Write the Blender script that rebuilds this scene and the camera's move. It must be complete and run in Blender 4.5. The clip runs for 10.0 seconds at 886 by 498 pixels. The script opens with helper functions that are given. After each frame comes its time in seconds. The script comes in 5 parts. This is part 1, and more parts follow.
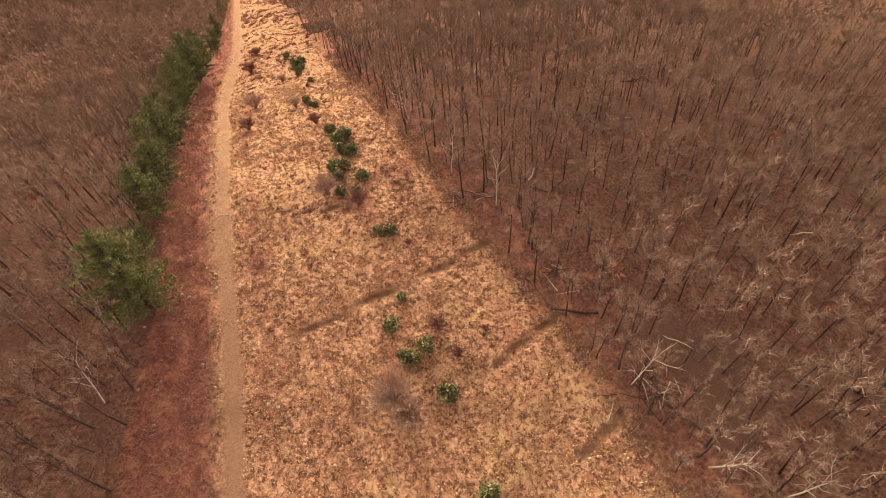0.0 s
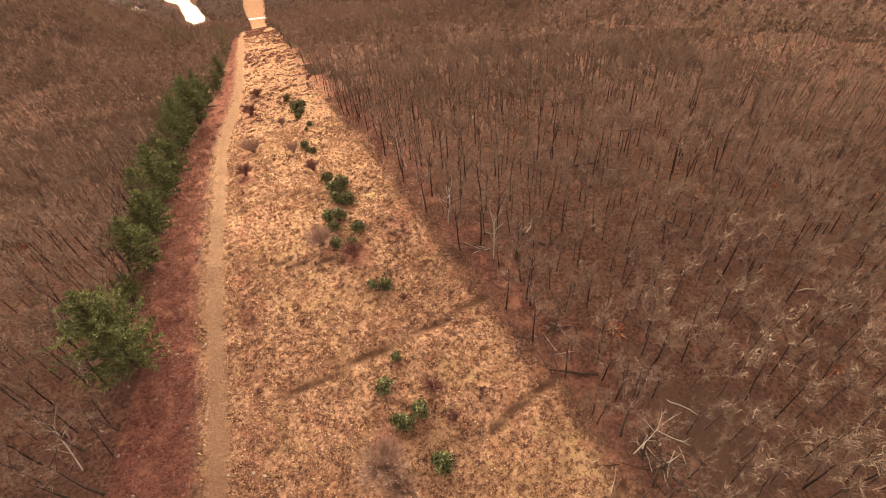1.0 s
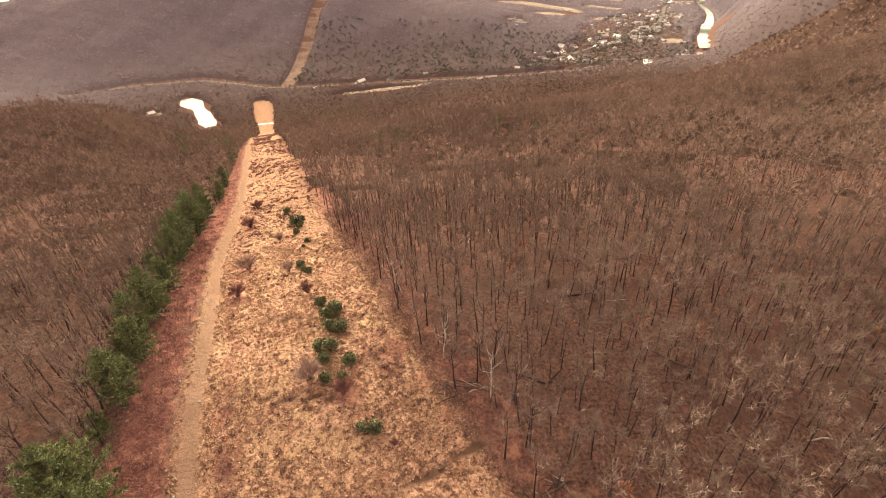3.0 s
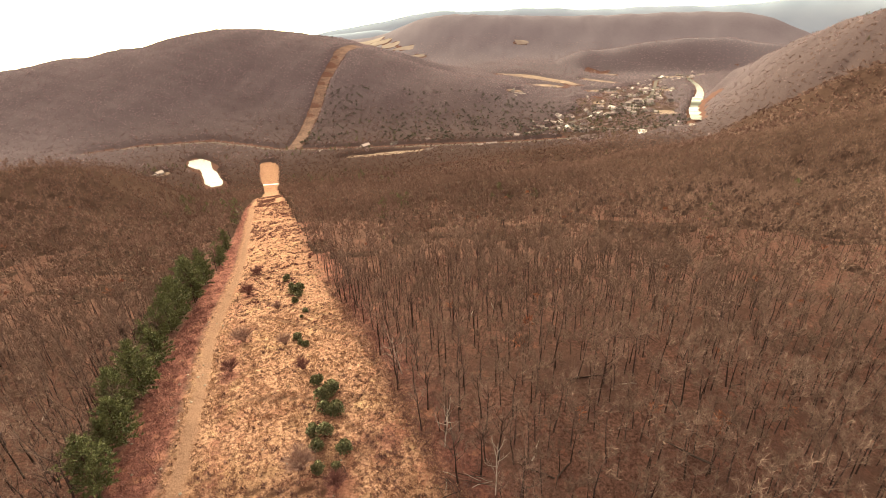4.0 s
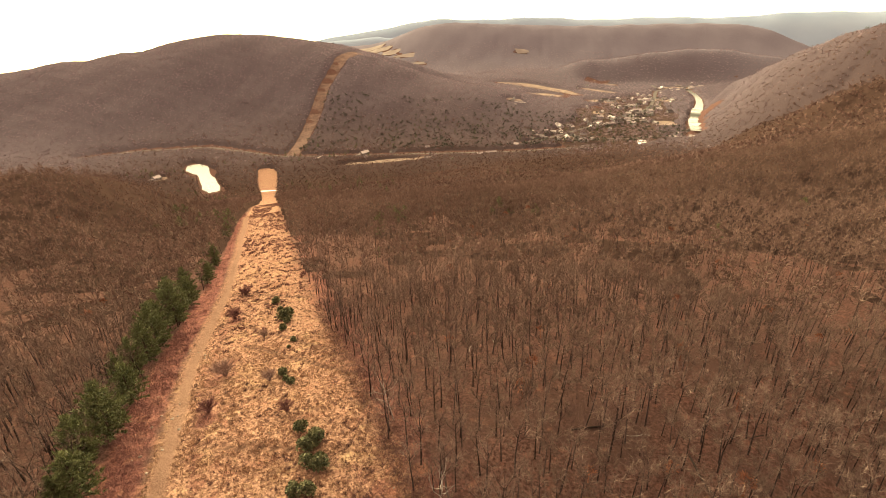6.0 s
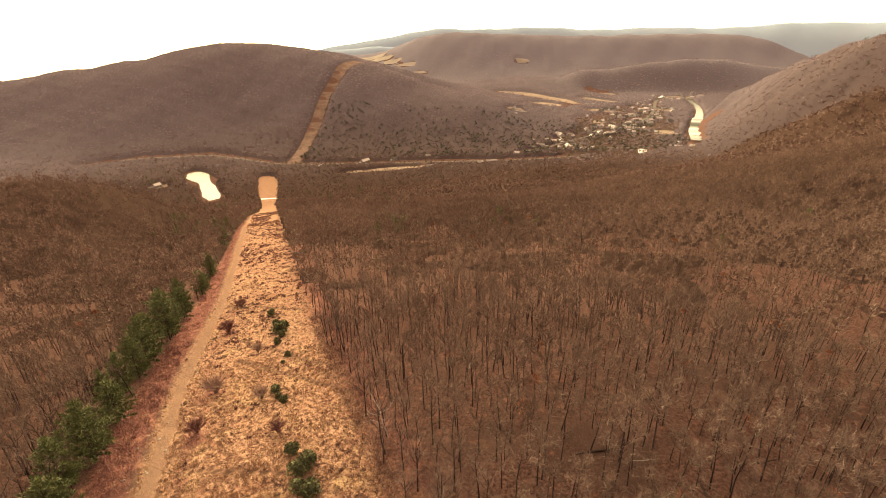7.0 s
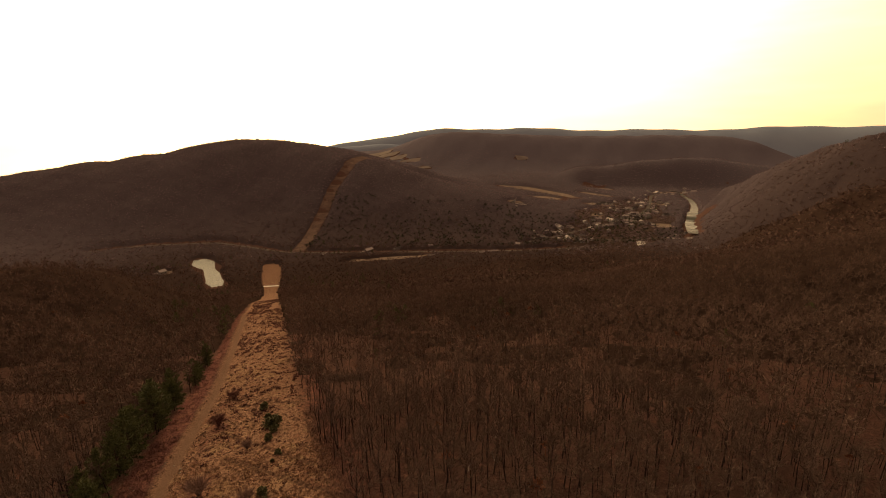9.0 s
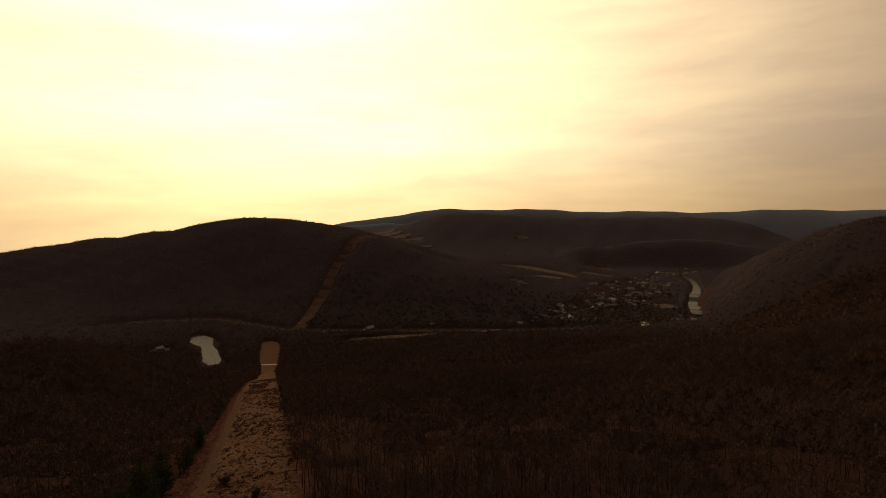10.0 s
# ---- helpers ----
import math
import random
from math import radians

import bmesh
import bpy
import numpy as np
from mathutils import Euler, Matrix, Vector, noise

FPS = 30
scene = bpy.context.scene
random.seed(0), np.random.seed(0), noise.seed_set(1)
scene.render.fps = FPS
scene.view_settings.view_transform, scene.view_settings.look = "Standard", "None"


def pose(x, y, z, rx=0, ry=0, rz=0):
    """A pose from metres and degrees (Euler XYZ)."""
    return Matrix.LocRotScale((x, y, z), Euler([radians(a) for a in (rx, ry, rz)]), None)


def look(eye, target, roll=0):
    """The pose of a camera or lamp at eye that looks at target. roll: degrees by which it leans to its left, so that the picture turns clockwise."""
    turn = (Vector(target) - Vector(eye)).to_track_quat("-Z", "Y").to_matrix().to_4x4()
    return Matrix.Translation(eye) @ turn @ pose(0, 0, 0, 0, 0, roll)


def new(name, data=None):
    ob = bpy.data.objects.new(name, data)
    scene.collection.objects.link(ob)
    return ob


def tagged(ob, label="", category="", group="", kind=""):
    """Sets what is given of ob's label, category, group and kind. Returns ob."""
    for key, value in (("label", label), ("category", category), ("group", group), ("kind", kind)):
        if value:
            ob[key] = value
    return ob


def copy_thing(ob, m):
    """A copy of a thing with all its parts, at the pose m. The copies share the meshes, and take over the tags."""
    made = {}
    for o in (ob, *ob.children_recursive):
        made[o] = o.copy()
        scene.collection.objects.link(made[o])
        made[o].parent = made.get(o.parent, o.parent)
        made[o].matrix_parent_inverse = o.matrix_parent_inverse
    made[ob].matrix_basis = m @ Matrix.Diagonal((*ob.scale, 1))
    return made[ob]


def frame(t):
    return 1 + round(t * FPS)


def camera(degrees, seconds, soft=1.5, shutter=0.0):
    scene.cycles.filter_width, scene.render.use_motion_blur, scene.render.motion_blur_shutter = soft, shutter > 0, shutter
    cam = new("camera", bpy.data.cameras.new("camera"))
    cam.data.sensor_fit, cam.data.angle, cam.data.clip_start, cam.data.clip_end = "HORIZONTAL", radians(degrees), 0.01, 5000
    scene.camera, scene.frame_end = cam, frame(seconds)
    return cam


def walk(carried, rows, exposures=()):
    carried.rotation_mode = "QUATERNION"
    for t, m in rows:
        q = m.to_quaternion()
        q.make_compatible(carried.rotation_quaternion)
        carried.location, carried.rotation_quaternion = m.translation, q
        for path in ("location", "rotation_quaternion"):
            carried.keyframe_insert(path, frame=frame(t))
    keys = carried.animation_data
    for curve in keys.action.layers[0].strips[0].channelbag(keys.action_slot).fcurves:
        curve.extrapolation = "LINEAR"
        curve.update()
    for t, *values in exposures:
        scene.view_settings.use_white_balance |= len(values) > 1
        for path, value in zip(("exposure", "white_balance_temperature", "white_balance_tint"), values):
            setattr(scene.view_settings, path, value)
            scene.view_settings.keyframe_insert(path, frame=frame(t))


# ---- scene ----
cam = camera(84.71, 10.0, soft=0.7)
PATH = [
    (0.0, look((1.40, -2.41, 242.29), (-2.21, 64.95, 168.47), -6.36)),
    (0.5, look((1.67, -0.91, 242.86), (-1.68, 68.63, 171.07), -5.96)),
    (1.0, look((1.95, 0.63, 243.61), (-1.12, 72.15, 173.79), -5.59)),
    (1.5, look((2.28, 1.84, 244.21), (-0.65, 75.49, 176.63), -5.42)),
    (2.0, look((2.41, 3.04, 244.95), (0.05, 79.42, 180.45), -4.89)),
    (2.5, look((2.34, 3.96, 245.69), (0.70, 83.64, 185.29), -4.22)),
    (3.0, look((1.96, 4.72, 246.54), (1.33, 88.30, 191.64), -3.25)),
    (3.2, look((1.87, 5.23, 246.79), (1.37, 90.90, 195.21), -3.02)),
    (4.3, look((1.37, 8.02, 248.14), (1.73, 98.07, 204.65), -1.73)),
    (4.5, look((1.28, 8.53, 248.39), (1.80, 98.70, 205.15), -1.49)),
    (5.0, look((1.40, 10.34, 248.77), (1.91, 100.58, 205.68), -1.46)),
    (5.5, look((1.59, 12.15, 248.85), (2.07, 102.38, 205.74), -1.42)),
    (7.0, look((2.04, 16.31, 248.52), (2.45, 107.26, 206.95), -1.18)),
    (7.5, look((2.05, 16.84, 248.52), (2.49, 108.77, 209.16), -0.98)),
    (8.0, look((2.11, 16.95, 248.71), (2.60, 110.41, 213.15), -0.74)),
    (8.5, look((2.20, 16.71, 249.02), (2.65, 111.95, 218.52), -0.65)),
    (9.0, look((2.40, 15.97, 249.23), (2.72, 112.95, 224.86), -0.59)),
    (9.5, look((2.42, 14.97, 249.49), (2.63, 113.41, 231.87), -0.31)),
    (10.0, look((2.41, 14.05, 249.88), (2.41, 113.69, 241.34), -0.11)),
]
EXPOSURES = [(0, 0.7, 6300, 10), (1.0, 0.75, 6150, 9), (2.5, 0.85, 5750, 7), (3.2, 0.8, 5750, 6), (5.0, 0.52, 6300, 5), (7.0, 0.42, 6900, 7), (7.5, 0.3, 7200, 8), (8.0, -0.05, 7400, 10), (8.5, -0.8, 7800, 17), (9.0, -1.85, 8000, 22), (9.5, -2.95, 7700, 24), (10.0, -3.65, 7000, 20)]
walk(cam, PATH, EXPOSURES)

# ---- light: thin overcast, the low sun ahead behind it ----
SUN_TURN, SUN_RISE = radians(-17), radians(27)
world = bpy.data.worlds.new("sky")
scene.world = world
world.use_nodes = True
wn, wl = world.node_tree.nodes, world.node_tree.links
wn.clear()
out = wn.new("ShaderNodeOutputWorld")
back = wn.new("ShaderNodeBackground")
sky = wn.new("ShaderNodeTexSky")
sky.sky_type, sky.sun_disc = "NISHITA", False
sky.sun_elevation, sky.sun_rotation = SUN_RISE, SUN_TURN
sky.altitude, sky.air_density, sky.dust_density, sky.ozone_density = 400, 1.0, 4.0, 0.8
# thin cloud: streaks stretched along the horizon that even out the blue
where = wn.new("ShaderNodeTexCoord")
flat = wn.new("ShaderNodeMapping")
flat.inputs["Scale"].default_value = (1.6, 1.6, 9.0)
cloud = wn.new("ShaderNodeTexNoise")
cloud.inputs["Scale"].default_value, cloud.inputs["Detail"].default_value, cloud.inputs["Roughness"].default_value = 1.5, 6, 0.55
ramp = wn.new("ShaderNodeValToRGB")
ramp.color_ramp.elements[0].position, ramp.color_ramp.elements[0].color = 0.36, (0.82, 0.80, 0.80, 1)
ramp.color_ramp.elements[1].position, ramp.color_ramp.elements[1].color = 0.66, (1.08, 1.05, 1.0, 1)
# the cloud veil: dim behind, bright and yellow towards the hidden sun
toward = wn.new("ShaderNodeVectorMath")
toward.operation = "DOT_PRODUCT"
toward.inputs[1].default_value = (math.sin(SUN_TURN) * math.cos(SUN_RISE), math.cos(SUN_TURN) * math.cos(SUN_RISE), math.sin(SUN_RISE))
half = wn.new("ShaderNodeMath")
half.operation, half.inputs[1].default_value, half.inputs[2].default_value = "MULTIPLY_ADD", 0.5, 0.5
peak = wn.new("ShaderNodeMath")
peak.operation, peak.inputs[1].default_value = "POWER", 6.5
glow = wn.new("ShaderNodeMix")
glow.data_type, glow.clamp_factor = "RGBA", False
glow.inputs["A"].default_value, glow.inputs["B"].default_value = (17.0, 11.4, 8.8, 1), (205, 172, 104, 1)
streak = wn.new("ShaderNodeMix")
streak.data_type, streak.blend_type, streak.inputs["Factor"].default_value = "RGBA", "MULTIPLY", 1.0
veil = wn.new("ShaderNodeMix")
veil.data_type, veil.inputs["Factor"].default_value = "RGBA", 0.85
wl.new(where.outputs["Generated"], flat.inputs["Vector"])
wl.new(flat.outputs["Vector"], cloud.inputs["Vector"])
wl.new(cloud.outputs["Fac"], ramp.inputs["Fac"])
wl.new(where.outputs["Generated"], toward.inputs[0])
wl.new(toward.outputs["Value"], half.inputs[0])
wl.new(half.outputs["Value"], peak.inputs[0])
wl.new(peak.outputs["Value"], glow.inputs["Factor"])
wl.new(glow.outputs["Result"], streak.inputs["A"])
wl.new(ramp.outputs["Color"], streak.inputs["B"])
wl.new(sky.outputs["Color"], veil.inputs["A"])
wl.new(streak.outputs["Result"], veil.inputs["B"])
# thicker, yellower air low over the horizon
rise = wn.new("ShaderNodeSeparateXYZ")
low = wn.new("ShaderNodeMapRange")
low.interpolation_type = "SMOOTHSTEP"
low.inputs["From Min"].default_value, low.inputs["From Max"].default_value = -0.02, 0.14
air = wn.new("ShaderNodeMix")
air.data_type = "RGBA"
air.inputs["A"].default_value, air.inputs["B"].default_value = (0.90, 0.84, 0.70, 1), (1, 1, 1, 1)
thick = wn.new("ShaderNodeMix")
thick.data_type, thick.blend_type, thick.inputs["Factor"].default_value = "RGBA", "MULTIPLY", 1.0
wl.new(where.outputs["Generated"], rise.inputs["Vector"])
wl.new(rise.outputs["Z"], low.inputs["Value"])
wl.new(low.outputs["Result"], air.inputs["Factor"])
wl.new(veil.outputs["Result"], thick.inputs["A"])
wl.new(air.outputs["Result"], thick.inputs["B"])
# the unseen sky overhead is made dimmer than the horizon, to darken the land
high = wn.new("ShaderNodeMapRange")
high.interpolation_type = "SMOOTHSTEP"
high.inputs["From Min"].default_value, high.inputs["From Max"].default_value = 0.36, 0.75
high.inputs["To Min"].default_value, high.inputs["To Max"].default_value = 1.0, 0.16
dome = wn.new("ShaderNodeVectorMath")
dome.operation = "SCALE"
wl.new(rise.outputs["Z"], high.inputs["Value"])
wl.new(thick.outputs["Result"], dome.inputs[0])
wl.new(high.outputs["Result"], dome.inputs["Scale"])
wl.new(dome.outputs["Vector"], back.inputs["Color"])
back.inputs["Strength"].default_value = 0.15
wl.new(back.outputs["Background"], out.inputs["Surface"])

sun = new("sun", bpy.data.lights.new("sun", "SUN"))
sun.data.energy, sun.data.angle, sun.data.color = 0.9, radians(12), (1.0, 0.90, 0.76)
sun.matrix_world = look((0, 0, 600), (-math.sin(SUN_TURN) * math.cos(SUN_RISE) * 100, -math.cos(SUN_TURN) * math.cos(SUN_RISE) * 100, 600 - math.sin(SUN_RISE) * 100))

# ---- materials ----
def surface(name, dark, light, fine, coarse, rough=0.9, bump=0.3, depth=0.05, island=0.0, per_thing=0.0):
    """A plain natural surface: two colours mixed by noise at a fine and a coarse size (waves per metre), with relief."""
    m = bpy.data.materials.new(name)
    m.use_nodes = True
    n, l = m.node_tree.nodes, m.node_tree.links
    b = n["Principled BSDF"]
    b.inputs["Roughness"].default_value = rough
    b.inputs["Specular IOR Level"].default_value = 0.0 if rough >= 0.9 else 0.25       # plants and soil are dull
    at = n.new("ShaderNodeTexCoord")
    f = n.new("ShaderNodeTexNoise")
    f.inputs["Scale"].default_value, f.inputs["Detail"].default_value = fine, 5
    g = n.new("ShaderNodeTexNoise")
    g.inputs["Scale"].default_value, g.inputs["Detail"].default_value = coarse, 3
    for q in (f, g):
        l.new(at.outputs["Object"], q.inputs["Vector"])
    both = n.new("ShaderNodeMath")
    both.operation = "ADD"
    l.new(f.outputs["Fac"], both.inputs[0])
    l.new(g.outputs["Fac"], both.inputs[1])
    last = both
    if island or per_thing:
        info = n.new("ShaderNodeNewGeometry") if island else n.new("ShaderNodeObjectInfo")
        vary = n.new("ShaderNodeMath")
        vary.operation, vary.inputs[1].default_value, vary.inputs[2].default_value = "MULTIPLY_ADD", island or per_thing, -0.5 * (island or per_thing)
        l.new(info.outputs["Random Per Island" if island else "Random"], vary.inputs[0])
        more = n.new("ShaderNodeMath")
        more.operation = "ADD"
        l.new(last.outputs[0], more.inputs[0])
        l.new(vary.outputs[0], more.inputs[1])
        last = more
    ramp = n.new("ShaderNodeMapRange")
    ramp.inputs["From Min"].default_value, ramp.inputs["From Max"].default_value = 0.7, 1.3
    l.new(last.outputs[0], ramp.inputs["Value"])
    mix = n.new("ShaderNodeMix")
    mix.data_type = "RGBA"
    mix.inputs["A"].default_value, mix.inputs["B"].default_value = (*dark, 1), (*light, 1)
    l.new(ramp.outputs["Result"], mix.inputs["Factor"])
    l.new(mix.outputs["Result"], b.inputs["Base Color"])
    if bump:
        rel = n.new("ShaderNodeBump")
        rel.inputs["Strength"].default_value, rel.inputs["Distance"].default_value = bump, depth
        l.new(f.outputs["Fac"], rel.inputs["Height"])
        l.new(rel.outputs["Normal"], b.inputs["Normal"])
    return m


def woods_material(name, haze_tones, cell, grain=0.35):
    """A closed leafless canopy: crowns of different browns with darker gaps, and wide changes of tone. Tones are (gap,
    crown, pale) sets with ever more distance haze painted in; the sheet's attribute runs from 0 for the first to 1 for
    the last."""
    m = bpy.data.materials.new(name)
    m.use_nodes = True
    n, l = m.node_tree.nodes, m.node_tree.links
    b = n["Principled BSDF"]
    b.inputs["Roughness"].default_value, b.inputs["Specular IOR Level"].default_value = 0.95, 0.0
    at, haze_depth = n.new("ShaderNodeTexCoord"), n.new("ShaderNodeAttribute")
    haze_depth.attribute_name = "haze_depth"
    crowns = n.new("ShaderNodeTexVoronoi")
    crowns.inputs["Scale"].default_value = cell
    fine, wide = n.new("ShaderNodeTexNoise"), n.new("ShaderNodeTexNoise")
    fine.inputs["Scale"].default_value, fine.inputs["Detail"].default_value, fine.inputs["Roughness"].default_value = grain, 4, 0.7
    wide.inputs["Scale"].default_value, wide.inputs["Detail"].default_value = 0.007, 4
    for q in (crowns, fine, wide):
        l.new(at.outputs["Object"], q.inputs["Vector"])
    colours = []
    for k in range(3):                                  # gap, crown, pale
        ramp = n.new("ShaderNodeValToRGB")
        while len(ramp.color_ramp.elements) < len(haze_tones):
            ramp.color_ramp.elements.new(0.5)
        for i, s in enumerate(haze_tones):
            ramp.color_ramp.elements[i].position, ramp.color_ramp.elements[i].color = i / (len(haze_tones) - 1), (*s[k], 1)
        l.new(haze_depth.outputs["Fac"], ramp.inputs["Fac"])
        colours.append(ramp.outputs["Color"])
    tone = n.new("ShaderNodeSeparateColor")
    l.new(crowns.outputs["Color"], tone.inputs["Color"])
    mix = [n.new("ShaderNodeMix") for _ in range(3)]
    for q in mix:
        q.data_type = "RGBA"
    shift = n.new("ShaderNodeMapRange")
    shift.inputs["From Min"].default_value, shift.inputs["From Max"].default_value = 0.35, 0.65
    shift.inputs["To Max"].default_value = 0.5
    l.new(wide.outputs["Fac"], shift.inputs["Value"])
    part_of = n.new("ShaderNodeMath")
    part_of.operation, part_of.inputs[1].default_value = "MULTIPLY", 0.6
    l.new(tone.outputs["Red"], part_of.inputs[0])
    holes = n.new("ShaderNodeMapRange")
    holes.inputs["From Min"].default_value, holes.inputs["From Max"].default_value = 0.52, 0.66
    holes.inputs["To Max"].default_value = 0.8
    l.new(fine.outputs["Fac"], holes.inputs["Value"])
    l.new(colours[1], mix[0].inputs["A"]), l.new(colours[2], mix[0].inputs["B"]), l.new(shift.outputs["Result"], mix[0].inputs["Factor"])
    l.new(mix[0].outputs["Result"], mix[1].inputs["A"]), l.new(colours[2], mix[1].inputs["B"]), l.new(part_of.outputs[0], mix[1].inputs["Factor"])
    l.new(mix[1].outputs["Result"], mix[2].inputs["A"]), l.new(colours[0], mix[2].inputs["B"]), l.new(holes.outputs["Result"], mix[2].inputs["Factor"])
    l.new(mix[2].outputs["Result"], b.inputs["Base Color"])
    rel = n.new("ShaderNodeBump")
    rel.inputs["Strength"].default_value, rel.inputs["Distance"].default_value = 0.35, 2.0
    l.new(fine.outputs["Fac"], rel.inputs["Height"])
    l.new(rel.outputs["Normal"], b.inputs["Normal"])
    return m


BARK = surface("dark_bark", (0.023, 0.016, 0.014), (0.062, 0.047, 0.043), 9, 0.8, 0.95, 0.4, 0.03, per_thing=0.3)
BARK_FAR = surface("woodland_bark", (0.025, 0.018, 0.016), (0.068, 0.050, 0.048), 6, 0.3, 0.95, 0, island=0.5)
TWIG = surface("bare_twigs", (0.0978, 0.0665, 0.0561), (0.1840, 0.1304, 0.1121), 2.0, 0.15, 0.9, 0, per_thing=0.3)
TWIG_FAR = surface("woodland_twigs", (0.0914, 0.0626, 0.0520), (0.1682, 0.1196, 0.1004), 0.06, 0.014, 0.95, 0, island=0.22)
TWIG_MID = surface("hillside_twigs", (0.1030, 0.0694, 0.0570), (0.1926, 0.1317, 0.1092), 0.06, 0.014, 0.95, 0, island=0.25)
# near slopes, mountain, far hills: haze painted in, greyer and paler each step
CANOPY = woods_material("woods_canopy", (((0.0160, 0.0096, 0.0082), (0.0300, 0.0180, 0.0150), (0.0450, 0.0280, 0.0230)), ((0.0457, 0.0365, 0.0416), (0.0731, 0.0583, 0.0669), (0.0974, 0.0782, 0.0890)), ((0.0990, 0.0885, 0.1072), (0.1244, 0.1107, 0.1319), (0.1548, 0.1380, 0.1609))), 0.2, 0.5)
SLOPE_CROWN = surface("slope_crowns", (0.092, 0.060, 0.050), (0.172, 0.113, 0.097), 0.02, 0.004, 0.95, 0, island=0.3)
# crowns across the valley: distance haze mixed into the brown as bluish grey
HAZED_CROWN = surface("hazed_crowns", (0.1860, 0.1466, 0.1586), (0.3099, 0.2474, 0.2658), 0.02, 0.004, 0.95, 0, island=0.35)
PALE_WOOD = surface("weathered_dead_wood", (0.1926, 0.1656, 0.1476), (0.3276, 0.2943, 0.2672), 7, 0.9, 0.85, 0.3, 0.02)
PINE_BARK = surface("pine_bark", (0.033, 0.025, 0.019), (0.077, 0.055, 0.040), 8, 1, 0.95, 0.4, 0.03)
NEEDLES = surface("pine_needles", (0.0356, 0.0488, 0.0173), (0.1503, 0.1664, 0.0636), 1.5, 0.5, 0.7, 0, island=0.35)
LEAVES = surface("evergreen_leaves", (0.0494, 0.0594, 0.0270), (0.1568, 0.1512, 0.0720), 2.4, 0.5, 0.8, 0, island=0.4)
STEMS = surface("shrub_stems", (0.079, 0.042, 0.040), (0.145, 0.092, 0.085), 3, 0.6, 0.9, 0, island=0.4)
GREY_STEMS = surface("grey_shrub_stems", (0.169, 0.111, 0.095), (0.297, 0.203, 0.175), 3, 0.6, 0.9, 0, island=0.4)
RED_BRUSH = surface("red_brown_brush", (0.1056, 0.0494, 0.0459), (0.2193, 0.1217, 0.1102), 1.0, 0.2, 0.95, 0, island=0.5)
DRY_GRASS = surface("dry_grass", (0.2175, 0.1271, 0.0820), (0.3912, 0.2550, 0.1790), 0.9, 0.12, 0.9, 0, island=0.6)
MATTED_GRASS = surface("matted_grass", (0.1346, 0.0824, 0.0523), (0.3168, 0.2075, 0.1426), 2.5, 0.2, 0.95, 0, island=0.9)
RUST_LEAVES = surface("rust_leaves", (0.150, 0.062, 0.038), (0.290, 0.135, 0.085), 1.2, 0.2, 0.95, 0, island=0.5)
STONE = surface("pale_stone", (0.153, 0.131, 0.109), (0.283, 0.251, 0.218), 5, 0.8, 0.9, 0.4, 0.03, per_thing=0.4)
FIELD = surface("straw_field", (0.1700, 0.1275, 0.1020), (0.2635, 0.2040, 0.1658), 0.08, 0.02, 0.95, 0)
PALE_FIELD = surface("stubble_field", (0.1800, 0.1500, 0.1320), (0.2580, 0.2220, 0.1980), 0.03, 0.01, 0.95, 0)
FAR_GRASS = surface("far_strip_grass", (0.0723, 0.0468, 0.0405), (0.1827, 0.1242, 0.1030), 0.22, 0.05, 0.95, 0)
GRAVEL = surface("pale_gravel", (0.1008, 0.0897, 0.0832), (0.1527, 0.1378, 0.1268), 0.8, 0.1, 0.95, 0)
# the horizon ridges' base colour is the blue of the air before them
FAR_HAZE = surface("hazy_blue_ridge", (0.20, 0.245, 0.32), (0.24, 0.285, 0.36), 0.004, 0.001, 1.0, 0)
LAWN = surface("winter_lawn", (0.042, 0.027, 0.026), (0.092, 0.064, 0.054), 0.07, 0.02, 0.95, 0)
WHITE_GRAVEL = surface("white_gravel", (0.60, 0.57, 0.52), (0.80, 0.78, 0.74), 0.8, 0.1, 0.95, 0)
SIDING = surface("painted_siding", (0.1602, 0.1433, 0.1307), (0.3541, 0.3457, 0.3373), 1.5, 0.2, 0.7, 0, per_thing=1.0)
ROOFING = surface("roof_shingles", (0.06, 0.05, 0.048), (0.42, 0.37, 0.35), 3, 0.2, 0.85, 0, per_thing=1.2)
PANE = surface("dark_window", (0.03, 0.035, 0.04), (0.06, 0.065, 0.07), 2, 0.5, 0.12, 0)
WATER = surface("river_water", (0.018, 0.020, 0.015), (0.030, 0.030, 0.022), 0.3, 0.02, 0.25, 0.03, 0.1)
WATER.node_tree.nodes["Principled BSDF"].inputs["Specular IOR Level"].default_value = 0.025


